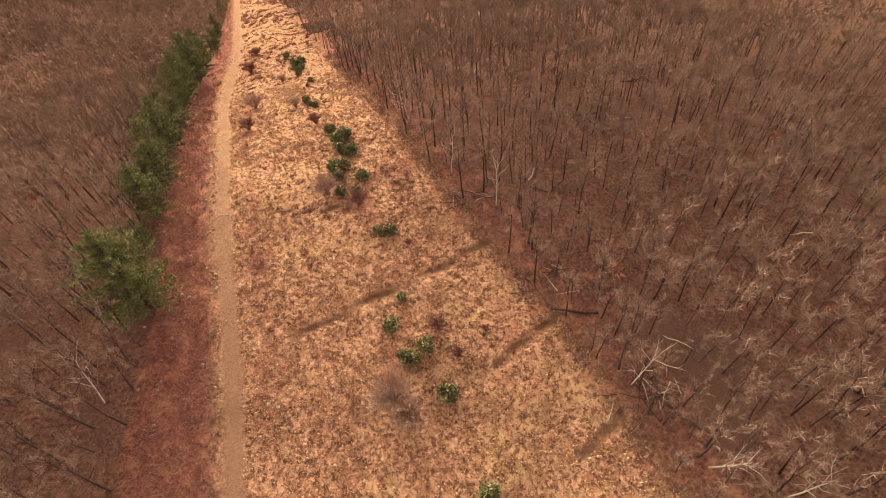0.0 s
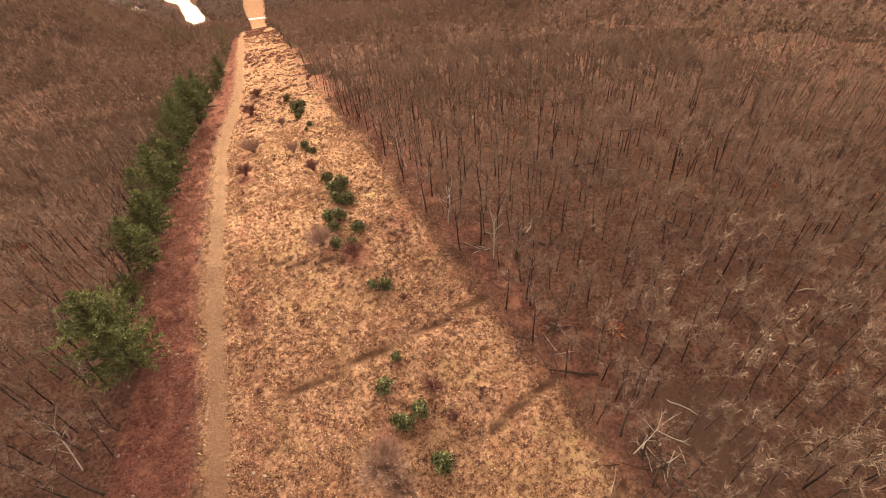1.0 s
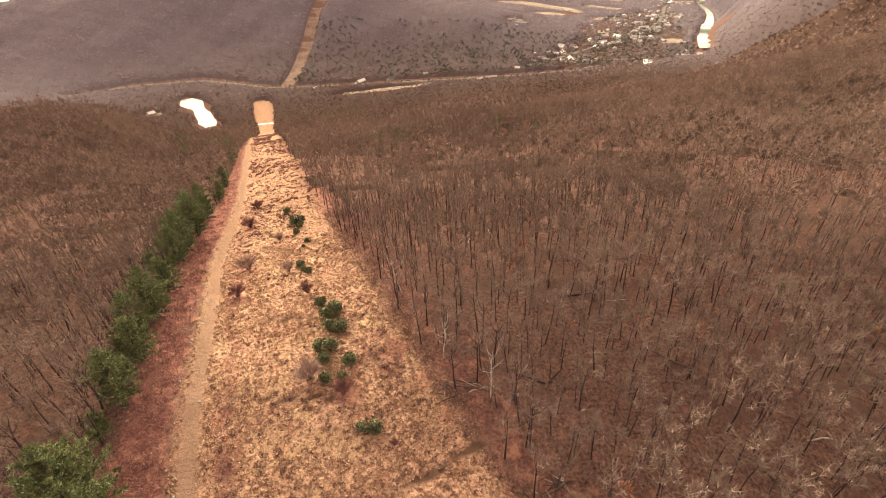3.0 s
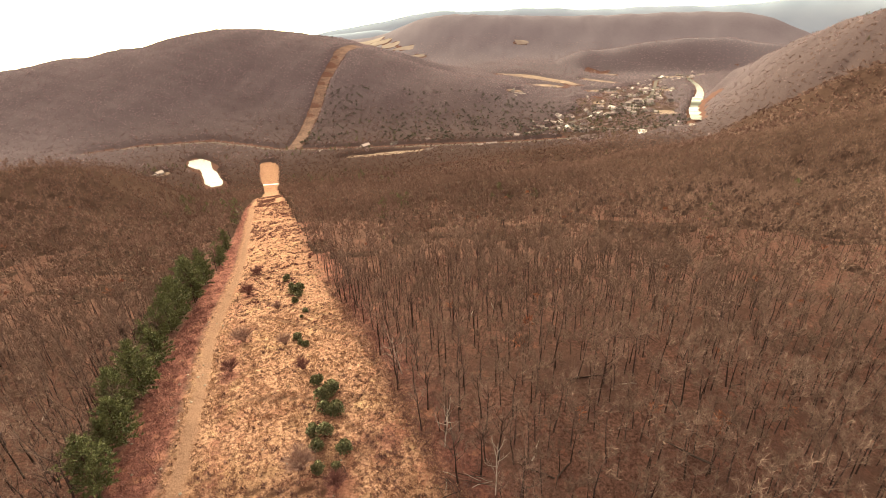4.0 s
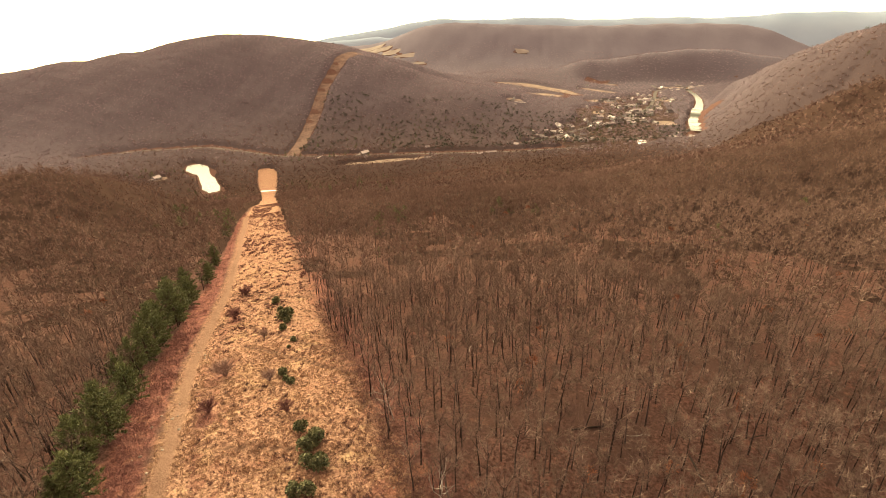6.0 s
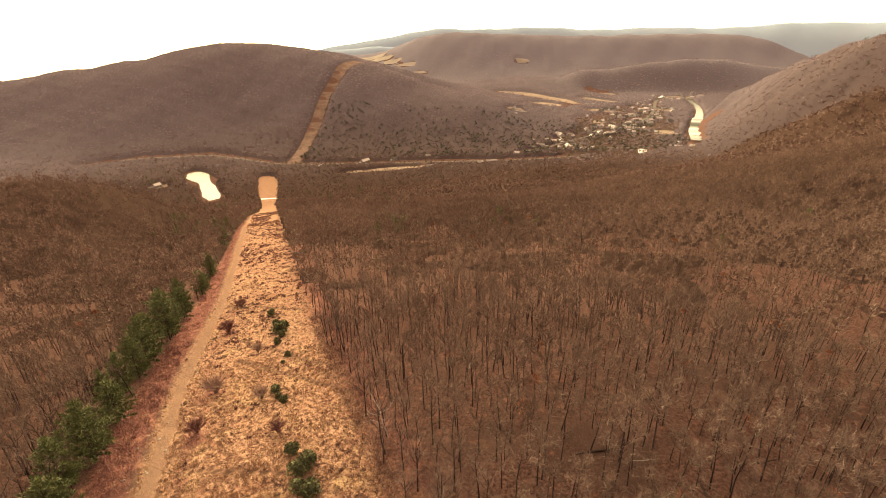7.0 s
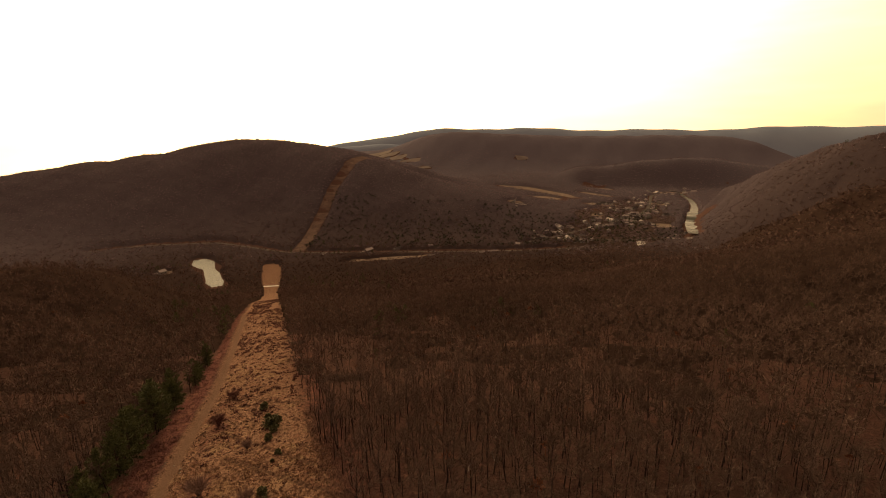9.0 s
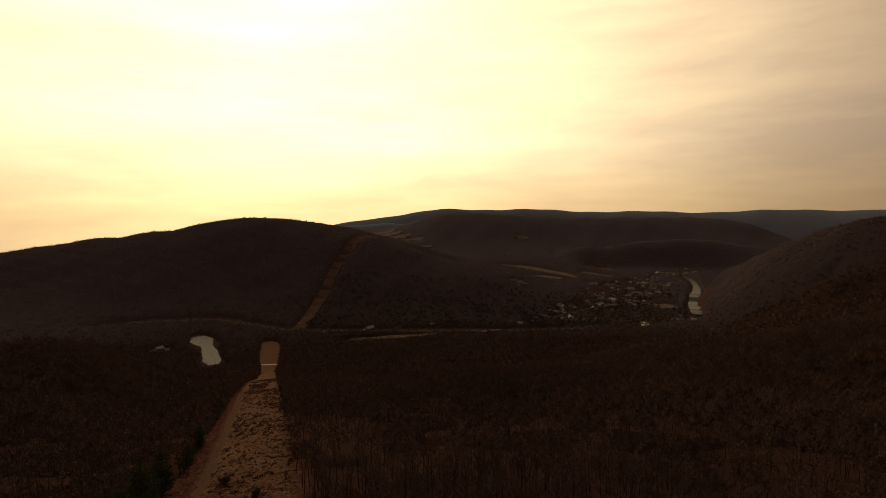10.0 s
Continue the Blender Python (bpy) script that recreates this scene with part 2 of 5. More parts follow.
def ground_material():
    """Leaf litter, with dry grass, bare trail and brush where the sheet's cover says so."""
    m = bpy.data.materials.new("ground_cover")
    m.use_nodes = True
    n, l = m.node_tree.nodes, m.node_tree.links
    b = n["Principled BSDF"]
    b.inputs["Roughness"].default_value, b.inputs["Specular IOR Level"].default_value = 0.95, 0.0
    at = n.new("ShaderNodeTexCoord")

    def waves(scale, detail=6, rough=0.6):
        q = n.new("ShaderNodeTexNoise")
        q.inputs["Scale"].default_value, q.inputs["Detail"].default_value, q.inputs["Roughness"].default_value = scale, detail, rough
        l.new(at.outputs["Object"], q.inputs["Vector"])
        return q.outputs["Fac"]

    def mixed(a, c, fac):
        q = n.new("ShaderNodeMix")
        q.data_type = "RGBA"
        for key, v in (("A", a), ("B", c)):
            if isinstance(v, tuple):
                q.inputs[key].default_value = (*v, 1)
            else:
                l.new(v, q.inputs[key])
        l.new(fac, q.inputs["Factor"])
        return q.outputs["Result"]

    def stretch(v, lo, hi):
        q = n.new("ShaderNodeMapRange")
        q.inputs["From Min"].default_value, q.inputs["From Max"].default_value = lo, hi
        l.new(v, q.inputs["Value"])
        return q.outputs["Result"]

    def ragged(v, by, amount, soft=0.12):
        q = n.new("ShaderNodeMath")
        q.operation, q.inputs[1].default_value = "MULTIPLY_ADD", amount
        l.new(by, q.inputs[0])
        l.new(v, q.inputs[2])
        r = n.new("ShaderNodeMath")
        r.operation, r.inputs[1].default_value = "SUBTRACT", 0.5 * amount
        l.new(q.outputs[0], r.inputs[0])
        return stretch(r.outputs[0], 0.5 - soft, 0.5 + soft)

    cover = n.new("ShaderNodeAttribute")
    cover.attribute_name = "cover"
    parts = n.new("ShaderNodeSeparateColor")
    l.new(cover.outputs["Color"], parts.inputs["Color"])
    fine, mid, wide = waves(2.6, 8, 0.78), waves(0.55), waves(0.07)
    speck = waves(1.8, 5, 0.75)
    litter = mixed((0.044, 0.022, 0.018), (0.143, 0.081, 0.067), stretch(fine, 0.40, 0.62))
    litter = mixed(litter, (0.132, 0.062, 0.049), stretch(mid, 0.56, 0.74))
    litter = mixed(litter, (0.076, 0.045, 0.038), stretch(wide, 0.48, 0.66))
    litter = mixed(litter, (0.222, 0.144, 0.116), stretch(speck, 0.62, 0.70))
    grass = mixed((0.136, 0.073, 0.047), (0.399, 0.243, 0.173), stretch(fine, 0.40, 0.62))
    patch = waves(0.19, 5, 0.65)
    grass = mixed(grass, (0.345, 0.236, 0.141), stretch(patch, 0.56, 0.72))
    grass = mixed(grass, (0.205, 0.089, 0.057), stretch(waves(0.11, 5, 0.6), 0.60, 0.74))
    grass = mixed(grass, (0.213, 0.100, 0.069), stretch(mid, 0.52, 0.74))
    grass = mixed(grass, (0.245, 0.158, 0.094), stretch(wide, 0.54, 0.70))
    grass = mixed(grass, (0.094, 0.047, 0.035), stretch(speck, 0.50, 0.58))
    trail = mixed((0.132, 0.076, 0.055), (0.191, 0.119, 0.087), stretch(fine, 0.3, 0.7))
    brush = mixed((0.080, 0.032, 0.029), (0.221, 0.099, 0.082), stretch(fine, 0.38, 0.63))
    brush = mixed(brush, (0.246, 0.126, 0.088), stretch(mid, 0.54, 0.70))
    brush = mixed(brush, (0.284, 0.179, 0.155), stretch(speck, 0.62, 0.72))
    c = mixed(litter, grass, ragged(parts.outputs["Red"], mid, 1.3, 0.34))
    c = mixed(c, brush, ragged(parts.outputs["Blue"], mid, 1.6, 0.3))
    c = mixed(c, trail, ragged(parts.outputs["Green"], mid, 0.9, 0.35))
    ditch = n.new("ShaderNodeMath")
    ditch.operation = "MULTIPLY"
    l.new(stretch(cover.outputs["Alpha"], 0.15, 0.7), ditch.inputs[0])
    l.new(stretch(fine, 0.15, 0.5), ditch.inputs[1])
    c = mixed(c, (0.075, 0.042, 0.030), ditch.outputs[0])
    l.new(c, b.inputs["Base Color"])
    rel = n.new("ShaderNodeBump")
    rel.inputs["Strength"].default_value, rel.inputs["Distance"].default_value = 0.9, 0.3
    l.new(fine, rel.inputs["Height"])
    l.new(rel.outputs["Normal"], b.inputs["Normal"])
    return m


GROUND = ground_material()
# ---- lie of the land ----
# t runs down the cleared strip (20 degrees west of the y axis), c across it, to the right
UT, UC = (-0.342, 0.940), (0.940, 0.342)
EYE = 245.0                      # height of the eye over the valley floor


def to_tc(x, y):
    return UT[0] * x + UT[1] * y, UC[0] * x + UC[1] * y


def to_xy(t, c):
    return UT[0] * t + UC[0] * c, UT[1] * t + UC[1] * c


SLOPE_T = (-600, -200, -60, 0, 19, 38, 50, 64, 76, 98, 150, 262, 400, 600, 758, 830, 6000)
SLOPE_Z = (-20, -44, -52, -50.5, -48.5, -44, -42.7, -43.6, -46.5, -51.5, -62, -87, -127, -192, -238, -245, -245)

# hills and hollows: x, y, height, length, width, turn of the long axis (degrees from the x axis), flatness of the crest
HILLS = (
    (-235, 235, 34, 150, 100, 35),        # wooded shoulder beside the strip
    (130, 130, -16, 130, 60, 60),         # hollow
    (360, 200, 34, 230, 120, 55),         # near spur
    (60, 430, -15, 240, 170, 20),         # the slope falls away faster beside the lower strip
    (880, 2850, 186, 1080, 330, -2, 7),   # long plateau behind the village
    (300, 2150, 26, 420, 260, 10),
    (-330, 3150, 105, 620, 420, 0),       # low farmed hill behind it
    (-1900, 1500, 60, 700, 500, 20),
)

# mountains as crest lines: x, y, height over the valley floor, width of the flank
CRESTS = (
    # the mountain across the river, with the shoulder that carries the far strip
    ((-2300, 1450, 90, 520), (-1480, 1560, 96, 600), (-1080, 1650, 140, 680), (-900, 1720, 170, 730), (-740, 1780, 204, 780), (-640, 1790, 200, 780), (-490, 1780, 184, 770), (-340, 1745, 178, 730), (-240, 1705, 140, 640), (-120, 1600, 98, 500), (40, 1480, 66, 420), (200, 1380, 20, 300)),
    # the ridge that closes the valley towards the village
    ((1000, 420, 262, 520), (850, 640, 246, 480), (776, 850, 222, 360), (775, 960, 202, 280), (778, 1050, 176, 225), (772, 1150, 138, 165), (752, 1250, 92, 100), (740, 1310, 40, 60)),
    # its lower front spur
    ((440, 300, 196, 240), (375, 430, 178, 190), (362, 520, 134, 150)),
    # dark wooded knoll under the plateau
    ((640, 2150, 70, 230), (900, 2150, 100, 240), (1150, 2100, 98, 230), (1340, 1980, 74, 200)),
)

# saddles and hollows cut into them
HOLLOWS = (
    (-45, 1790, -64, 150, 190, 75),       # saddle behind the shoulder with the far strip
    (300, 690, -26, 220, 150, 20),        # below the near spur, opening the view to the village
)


def crest_height(x, y, line):
    """Height over the valley floor of a mountain with this crest, straight-flanked with a rounded top and foot."""
    z = np.zeros(np.shape(x))
    for (x0, y0, z0, w0), (x1, y1, z1, w1) in zip(line, line[1:]):
        u = np.clip(((x - x0) * (x1 - x0) + (y - y0) * (y1 - y0)) / ((x1 - x0) ** 2 + (y1 - y0) ** 2), 0, 1)
        d = np.hypot(x - x0 - u * (x1 - x0), y - y0 - u * (y1 - y0)) / (w0 + u * (w1 - w0))
        z = np.maximum(z, (z0 + u * (z1 - z0)) * 0.5 * (1 + np.cos(np.pi * np.clip(d, 0, 1))))
    return z


def bump(x, y, h):
    cx, cy, up, a, b, turn, flat = (*h, 2.4)[:7]
    k, s = math.cos(math.radians(turn)), math.sin(math.radians(turn))
    u, v = (x - cx) * k + (y - cy) * s, -(x - cx) * s + (y - cy) * k
    return up * np.exp(-(np.abs(u / a) ** flat) - np.abs(v / b) ** 2.0)


def height(x, y):
    """Height of the bare ground."""
    x, y = np.asarray(x, float), np.asarray(y, float)
    t, c = to_tc(x, y)
    z = np.interp(t, SLOPE_T, SLOPE_Z)
    for step in (6.0, 14.0):                       # round off the corners of the profile
        z = 0.5 * z + 0.25 * (np.interp(t - step, SLOPE_T, SLOPE_Z) + np.interp(t + step, SLOPE_T, SLOPE_Z))
    off = np.clip((np.abs(c - 2) - 24) / 60, 0, 1)           # the strip itself keeps its own fall
    off = off * off * (3 - 2 * off)
    off = np.maximum(off, np.clip((t - 700) / 250, 0, 1))
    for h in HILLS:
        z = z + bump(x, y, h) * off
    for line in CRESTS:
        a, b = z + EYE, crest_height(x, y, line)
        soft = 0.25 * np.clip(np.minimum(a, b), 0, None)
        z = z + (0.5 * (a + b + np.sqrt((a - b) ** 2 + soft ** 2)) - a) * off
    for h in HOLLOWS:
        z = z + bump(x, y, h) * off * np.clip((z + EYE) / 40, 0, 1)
    wav = 2.2 * np.sin(x * 0.031 + 1.3) * np.sin(y * 0.027 + 0.4) + 1.1 * np.sin(x * 0.083 + y * 0.05) * np.sin(y * 0.071 - x * 0.03 + 2.0)
    big = np.sin(x * 0.0093 + 0.7 * np.sin(y * 0.004)) * np.sin(y * 0.0071 + 1.9)
    rise = np.clip((z + 243) / 40, 0, 1)
    z = z + wav * off * rise + 7.0 * big * off * rise * np.clip((t - 250) / 300, 0, 1)
    z = z - 190 * np.clip((np.hypot(x, y) - 2700) / 1200, 0, 1) * np.clip((-x - 0.3 * y) / 500, 0, 1)
    return z + EYE

# ---- the ground, one sheet to the horizon ----
def hashed(i, j, seed):
    v = np.sin(i * 127.1 + j * 311.7 + seed * 74.7) * 43758.5453
    return v - np.floor(v)


def wavy(x, y, seed=0):
    """Smooth value noise, 0 to 1, one cell a metre."""
    i, j = np.floor(x), np.floor(y)
    u, v = x - i, y - j
    u, v = u * u * (3 - 2 * u), v * v * (3 - 2 * v)
    return ((hashed(i, j, seed) * (1 - u) + hashed(i + 1, j, seed) * u) * (1 - v)
            + (hashed(i, j + 1, seed) * (1 - u) + hashed(i + 1, j + 1, seed) * u) * v)


def edge_right(t):
    return np.interp(t, (-40, 3, 22, 30, 44, 60, 80, 150, 300, 700, 800, 835, 900, 955, 970), (22, 20.9, 19.8, 17.4, 15.2, 13.8, 12.8, 10.3, 10, 13, 16, 19, 24, 22, 0))


def edge_left(t):
    return np.interp(t, (-40, 20, 30, 38, 60, 80, 110, 150, 230, 350, 700, 800, 835, 900, 955, 970), (-29, -25, -22.8, -20.5, -18.4, -18.2, -16.5, -12.9, -11.2, -10.3, -7, -7, -9, -10, -6, 0))


def trail_line(t):
    return np.interp(t, (-60, 0, 18, 26, 35, 45, 60, 90, 110, 146, 260, 400), (-18, -17, -15.5, -14.1, -12.9, -12.2, -11.4, -11.2, -10.0, -7.6, -7.2, -7.5)) + 0.25 * np.sin(t * 0.11)


# water bars: low banks with a ditch, from (t, c) to (t, c)
BARS = ((95, -3.0, 75, 12.6), (64, -5.0, 59.5, 3.6), (29.8, -7.0, 31.2, 4.8), (31.2, 4.8, 33.2, 17.4), (19.5, 12.0, 21.8, 20.0), (47.5, -4.5, 44.6, 3.0),
        (105, -3.0, 85, 11.0), (8.2, 15.0, 10.3, 20.7), (128, -4.0, 117, 9.5))


def near_bar(t, c):
    """Signed distance to the nearest water bar (positive uphill), and whether it lies beside it."""
    best = np.full(np.shape(t), 9.0)
    for t0, c0, t1, c1 in BARS:
        ln = math.hypot(t1 - t0, c1 - c0)
        ut, uc = (t1 - t0) / ln, (c1 - c0) / ln
        along = (t - t0) * ut + (c - c0) * uc
        side = -(t - t0) * uc + (c - c0) * ut
        if uc > 0:
            side = -side
        d = np.where((along > -0.5) & (along < ln + 0.5), side + 0.5 * (wavy(along * 0.35, along * 0 + t0, 5) - 0.5), 9.0)
        best = np.where(np.abs(d) < np.abs(best), d, best)
    return best


def ground_at(x, y):
    """Height of the sheet, with the small relief of the strip and the woods."""
    t, c = to_tc(x, y)
    z = height(x, y)
    fade = np.clip((420 - np.hypot(x, y)) / 200, 0, 1)
    z = z + fade * (0.34 * (wavy(x * 0.35, y * 0.35, 1) - 0.5) + 0.16 * (wavy(x * 1.1, y * 1.1, 2) - 0.5))
    d = near_bar(t, c)
    z = z + fade * (0.10 * np.exp(-((d + 0.55) / 0.45) ** 2) - 0.22 * np.exp(-((d - 0.35) / 0.4) ** 2))
    rut = np.abs(np.abs(c - trail_line(t)) - 0.85)
    z = z - fade * 0.10 * np.exp(-(rut / 0.32) ** 2) * (t < 300)
    return z


def cover_at(t, c):
    """How much grass, bare trail and brush there is, 0 to 1."""
    lo, hi, way = edge_left(t), edge_right(t), trail_line(t)
    grass = np.clip((hi + 5.0 - c) / 8.0, 0, 1) * np.clip((c - way + 3.0) / 3.0, 0, 1) * (t < 965)
    trail = np.clip(1.32 - np.abs(c - way) / 1.2, 0, 1) * np.clip((300 - t) / 30, 0, 1)
    brush = np.clip((c - lo + 1) / 1.5, 0, 1) * np.clip((way - 1.3 - c) / 1.8, 0, 1) * np.clip((360 - t) / 60, 0, 1)
    for pt, pc, rt, rc in ((49, 11.6, 3.2, 3.6), (45, 4.2, 2.0, 2.6), (72, -7.2, 5, 2.2), (86, -6, 6, 2.2), (112, -5.5, 7, 2), (22, 1.6, 3.5, 1.8), (40, -9, 4, 1.2)):
        brush = np.maximum(brush, 0.75 * np.exp(-((t - pt) / rt) ** 2 - ((c - pc) / rc) ** 2))
    brush = np.maximum(brush, np.clip(1 - np.abs(c - hi - 3.0) / 6.0, 0, 1) * 0.72 * (t < 200))      # the ragged foot of the woods
    brush = np.maximum(brush, 0.45 * np.exp(-((c - way - 3.4) / 1.5) ** 2) * (t < 130) * (t > 20))
    brush = brush * (0.62 + 0.55 * wavy(t * 0.16, c * 0.25, 12))
    ditch = np.exp(-((near_bar(t, c) - 0.3) / 0.47) ** 2)
    ditch = ditch * (grass > 0.2) * (trail < 0.3)
    return grass, trail, brush, ditch


def sheet_mesh(name, x, y, z):
    """A grid of quads from 2D arrays."""
    rows, cols = x.shape
    me = bpy.data.meshes.new(name)
    i = np.arange(rows * cols).reshape(rows, cols)
    q = np.stack([i[:-1, :-1], i[:-1, 1:], i[1:, 1:], i[1:, :-1]], -1).reshape(-1)
    me.vertices.add(rows * cols)
    me.vertices.foreach_set("co", np.stack([x, y, z], -1).astype(np.float32).reshape(-1))
    me.loops.add(len(q))
    me.loops.foreach_set("vertex_index", q.astype(np.int32))
    me.polygons.add(len(q) // 4)
    me.polygons.foreach_set("loop_start", np.arange(0, len(q), 4, dtype=np.int32))
    me.update(calc_edges=True)
    me.shade_smooth()
    return me


def spread(lo, hi, step, top, growth):
    """Steps of even size from lo to hi, growing from there to top."""
    v = list(np.arange(lo, hi, step))
    while v[-1] < top:
        step = min(step * growth, 60)
        v.append(v[-1] + step)
    return v


gt = np.array([-w for w in spread(20, 21, 1.5, 4900, 1.12)][::-1] + spread(-19, 115, 0.9, 4900, 1.036))
gc = np.array([-w for w in spread(26, 27, 0.7, 4900, 1.06)][::-1] + spread(-25.5, 26, 0.65, 4900, 1.06))
GT, GC = np.meshgrid(gt, gc, indexing="ij")
GX, GY = to_xy(GT, GC)
ground = new("ground", sheet_mesh("ground", GX.T, GY.T, ground_at(GX, GY).T))
layer = ground.data.attributes.new("cover", "FLOAT_COLOR", "POINT")
g0, g1, g2, g3 = cover_at(GT, GC)
layer.data.foreach_set("color", np.stack([g0.T, g1.T, g2.T, g3.T], -1).astype(np.float32).reshape(-1))
ground.data.materials.append(GROUND)
tagged(ground, "hillside of red-brown leaf litter with a strip of dry grass", "ground", kind="structure")

# ---- plants: tools ----
class Soup:
    """Collects triangles and makes one mesh of them."""

    def __init__(self):
        self.v, self.f, self.m, self.count = [], [], [], 0

    def add(self, v, f, m=0):
        v, f = np.asarray(v, float), np.asarray(f, int)
        self.v.append(v)
        self.f.append(f + self.count)
        self.m.append(np.full(len(f), m))
        self.count += len(v)

    def arrays(self):
        return np.concatenate(self.v), np.concatenate(self.f), np.concatenate(self.m)

    def mesh(self, name, mats, smooth=False):
        v, f, m = self.arrays()
        me = bpy.data.meshes.new(name)
        me.vertices.add(len(v))
        me.vertices.foreach_set("co", v.astype(np.float32).reshape(-1))
        me.loops.add(len(f) * 3)
        me.loops.foreach_set("vertex_index", f.astype(np.int32).reshape(-1))
        me.polygons.add(len(f))
        me.polygons.foreach_set("loop_start", np.arange(0, len(f) * 3, 3, dtype=np.int32))
        for q in mats:
            me.materials.append(q)
        me.polygons.foreach_set("material_index", m.astype(np.int32))
        me.update(calc_edges=True)
        if smooth:
            me.shade_smooth()
        return me


def unit(v):
    return v / (np.linalg.norm(v) + 1e-9)


def tube(soup, pts, radii, sides, m=0):
    """A tapered tube along points."""
    pts = np.asarray(pts, float)
    v, f = [], []
    for k, (p, r) in enumerate(zip(pts, radii)):
        d = unit(pts[min(k + 1, len(pts) - 1)] - pts[max(k - 1, 0)])
        a = unit(np.cross(d, (0.31, 0.92, 0.11)))
        b = np.cross(d, a)
        for s in range(sides):
            w = 2 * math.pi * s / sides
            v.append(p + r * (math.cos(w) * a + math.sin(w) * b))
        if k:
            o = (k - 1) * sides
            for s in range(sides):
                e = (s + 1) % sides
                f += [(o + s, o + e, o + sides + e), (o + s, o + sides + e, o + sides + s)]
    soup.add(v, f, m)


def blades(soup, base, tip, width, rng, m=0):
    """Thin triangles from base to tip, arrays of points."""
    base, tip = np.asarray(base), np.asarray(tip)
    d = tip - base
    side = np.cross(d, rng.normal(size=d.shape))
    side /= np.linalg.norm(side, axis=1)[:, None] + 1e-9
    w = np.asarray(width).reshape(-1, 1) * 0.5
    v = np.stack([base - side * w, base + side * w, tip], 1).reshape(-1, 3)
    soup.add(v, np.arange(len(v)).reshape(-1, 3), m)


def bare_tree(rng, tall, limbs, twigs, sides, twig_len, twig_wide, thick=0.012, rings=4, bough=3):
    """A leafless hardwood: a trunk that parts into rising limbs, side branches, and a rounded haze of twigs, as three soups."""
    trunk, boughs, fine = Soup(), Soup(), Soup()
    lean = rng.normal(size=2) * 0.045 * tall
    top = 0.72 * tall
    zs = np.linspace(0, top, rings)
    zs[0] = -0.5
    bend = rng.normal(size=(rings, 2)) * 0.009 * tall
    bend[0] = 0
    pts = np.column_stack([lean[0] * np.maximum(zs / top, 0) + bend[:, 0], lean[1] * np.maximum(zs / top, 0) + bend[:, 1], zs])
    r0 = thick * tall
    tube(trunk, pts, r0 * np.interp(np.linspace(0, 1, rings), (0, 0.2, 0.7, 1), (1.3, 1.0, 0.75, 0.3)), sides)
    arms = []                                           # stretches that carry twigs: from, to
    for k in range(limbs):
        u = 0.52 + 0.48 * (k + 0.5) / limbs
        z = u * top
        o = np.array([np.interp(z, zs, pts[:, 0]), np.interp(z, zs, pts[:, 1]), z])
        az = 2.4 * k + rng.uniform(-0.6, 0.6)
        el = math.radians(rng.uniform(38, 62) + 16 * (u - 0.5))
        ln = tall * rng.uniform(0.20, 0.33)
        d = np.array([math.cos(az) * math.cos(el), math.sin(az) * math.cos(el), math.sin(el)])
        mid = o + d * ln * 0.5 + rng.normal(size=3) * 0.06 * ln
        end = o + d * ln + np.array([0, 0, 0.22 * ln])
        if bough == 3:
            tube(boughs, [o, mid, end], np.array([0.42, 0.28, 0.10]) * r0, 3)
        elif bough:
            blades(boughs, [o, mid], [mid, end], np.array([0.75, 0.5]) * r0, rng)
        arms.append((mid, end))
        for q in range(2):
            w = unit(d + rng.normal(size=3) * 0.55 + (0, 0, 0.25))
            tip = mid + w * ln * rng.uniform(0.45, 0.7)
            if bough:
                blades(boughs, [mid], [tip], np.array([0.34 * r0]), rng)
            arms.append((mid, tip))
    arms.append((pts[-1] - (0, 0, 0.1 * tall), pts[-1] + (0, 0, 0.12 * tall)))
    a, e = np.array([p for p, q in arms]), np.array([q for p, q in arms])
    i = rng.integers(0, len(arms), twigs)
    s = rng.uniform(0.1, 1.05, twigs)[:, None]
    b = a[i] + (e[i] - a[i]) * s
    out = b - np.array([lean[0], lean[1], 0.55 * tall])
    out /= np.linalg.norm(out, axis=1)[:, None]
    w = out * 0.6 + rng.normal(size=(twigs, 3)) * 0.6 + np.array([0, 0, 0.25])
    w /= np.linalg.norm(w, axis=1)[:, None]
    blades(fine, b, b + w * twig_len * rng.uniform(0.5, 1.3, twigs)[:, None], twig_wide * rng.uniform(0.6, 1.4, twigs), rng)
    if not boughs.v:
        boughs.add(np.zeros((3, 3)), [(0, 1, 2)])
    return trunk, boughs, fine


def one_soup(parts):
    """Trunk and limbs as material 0, twigs as material 1."""
    s = Soup()
    for k, p in enumerate(parts):
        v, f, m = p.arrays()
        s.add(v, f, 1 if k == 2 else 0)
    return s.arrays()


def crown_clump(rng, wide, tall, n, size):
    """A far tree: a thin trunk under a loose rounded crown of sprays that point outwards."""
    s = Soup()
    blades(s, [(0, 0, -1)], [(0.1, 0, tall * 0.75)], [0.35], rng, 0)
    d = rng.normal(size=(n, 3))
    d[:, 2] = np.abs(d[:, 2]) * 0.9 + 0.1
    d /= np.linalg.norm(d, axis=1)[:, None]
    base = d * (wide * 0.30, wide * 0.30, tall * 0.22) * rng.uniform(0.5, 1.0, n)[:, None] + (0, 0, tall * 0.62)
    w = d + rng.normal(size=(n, 3)) * 0.4
    blades(s, base, base + w * size * rng.uniform(0.6, 1.0, n)[:, None], size * rng.uniform(0.35, 0.7, n), rng, 1)
    return s.arrays()


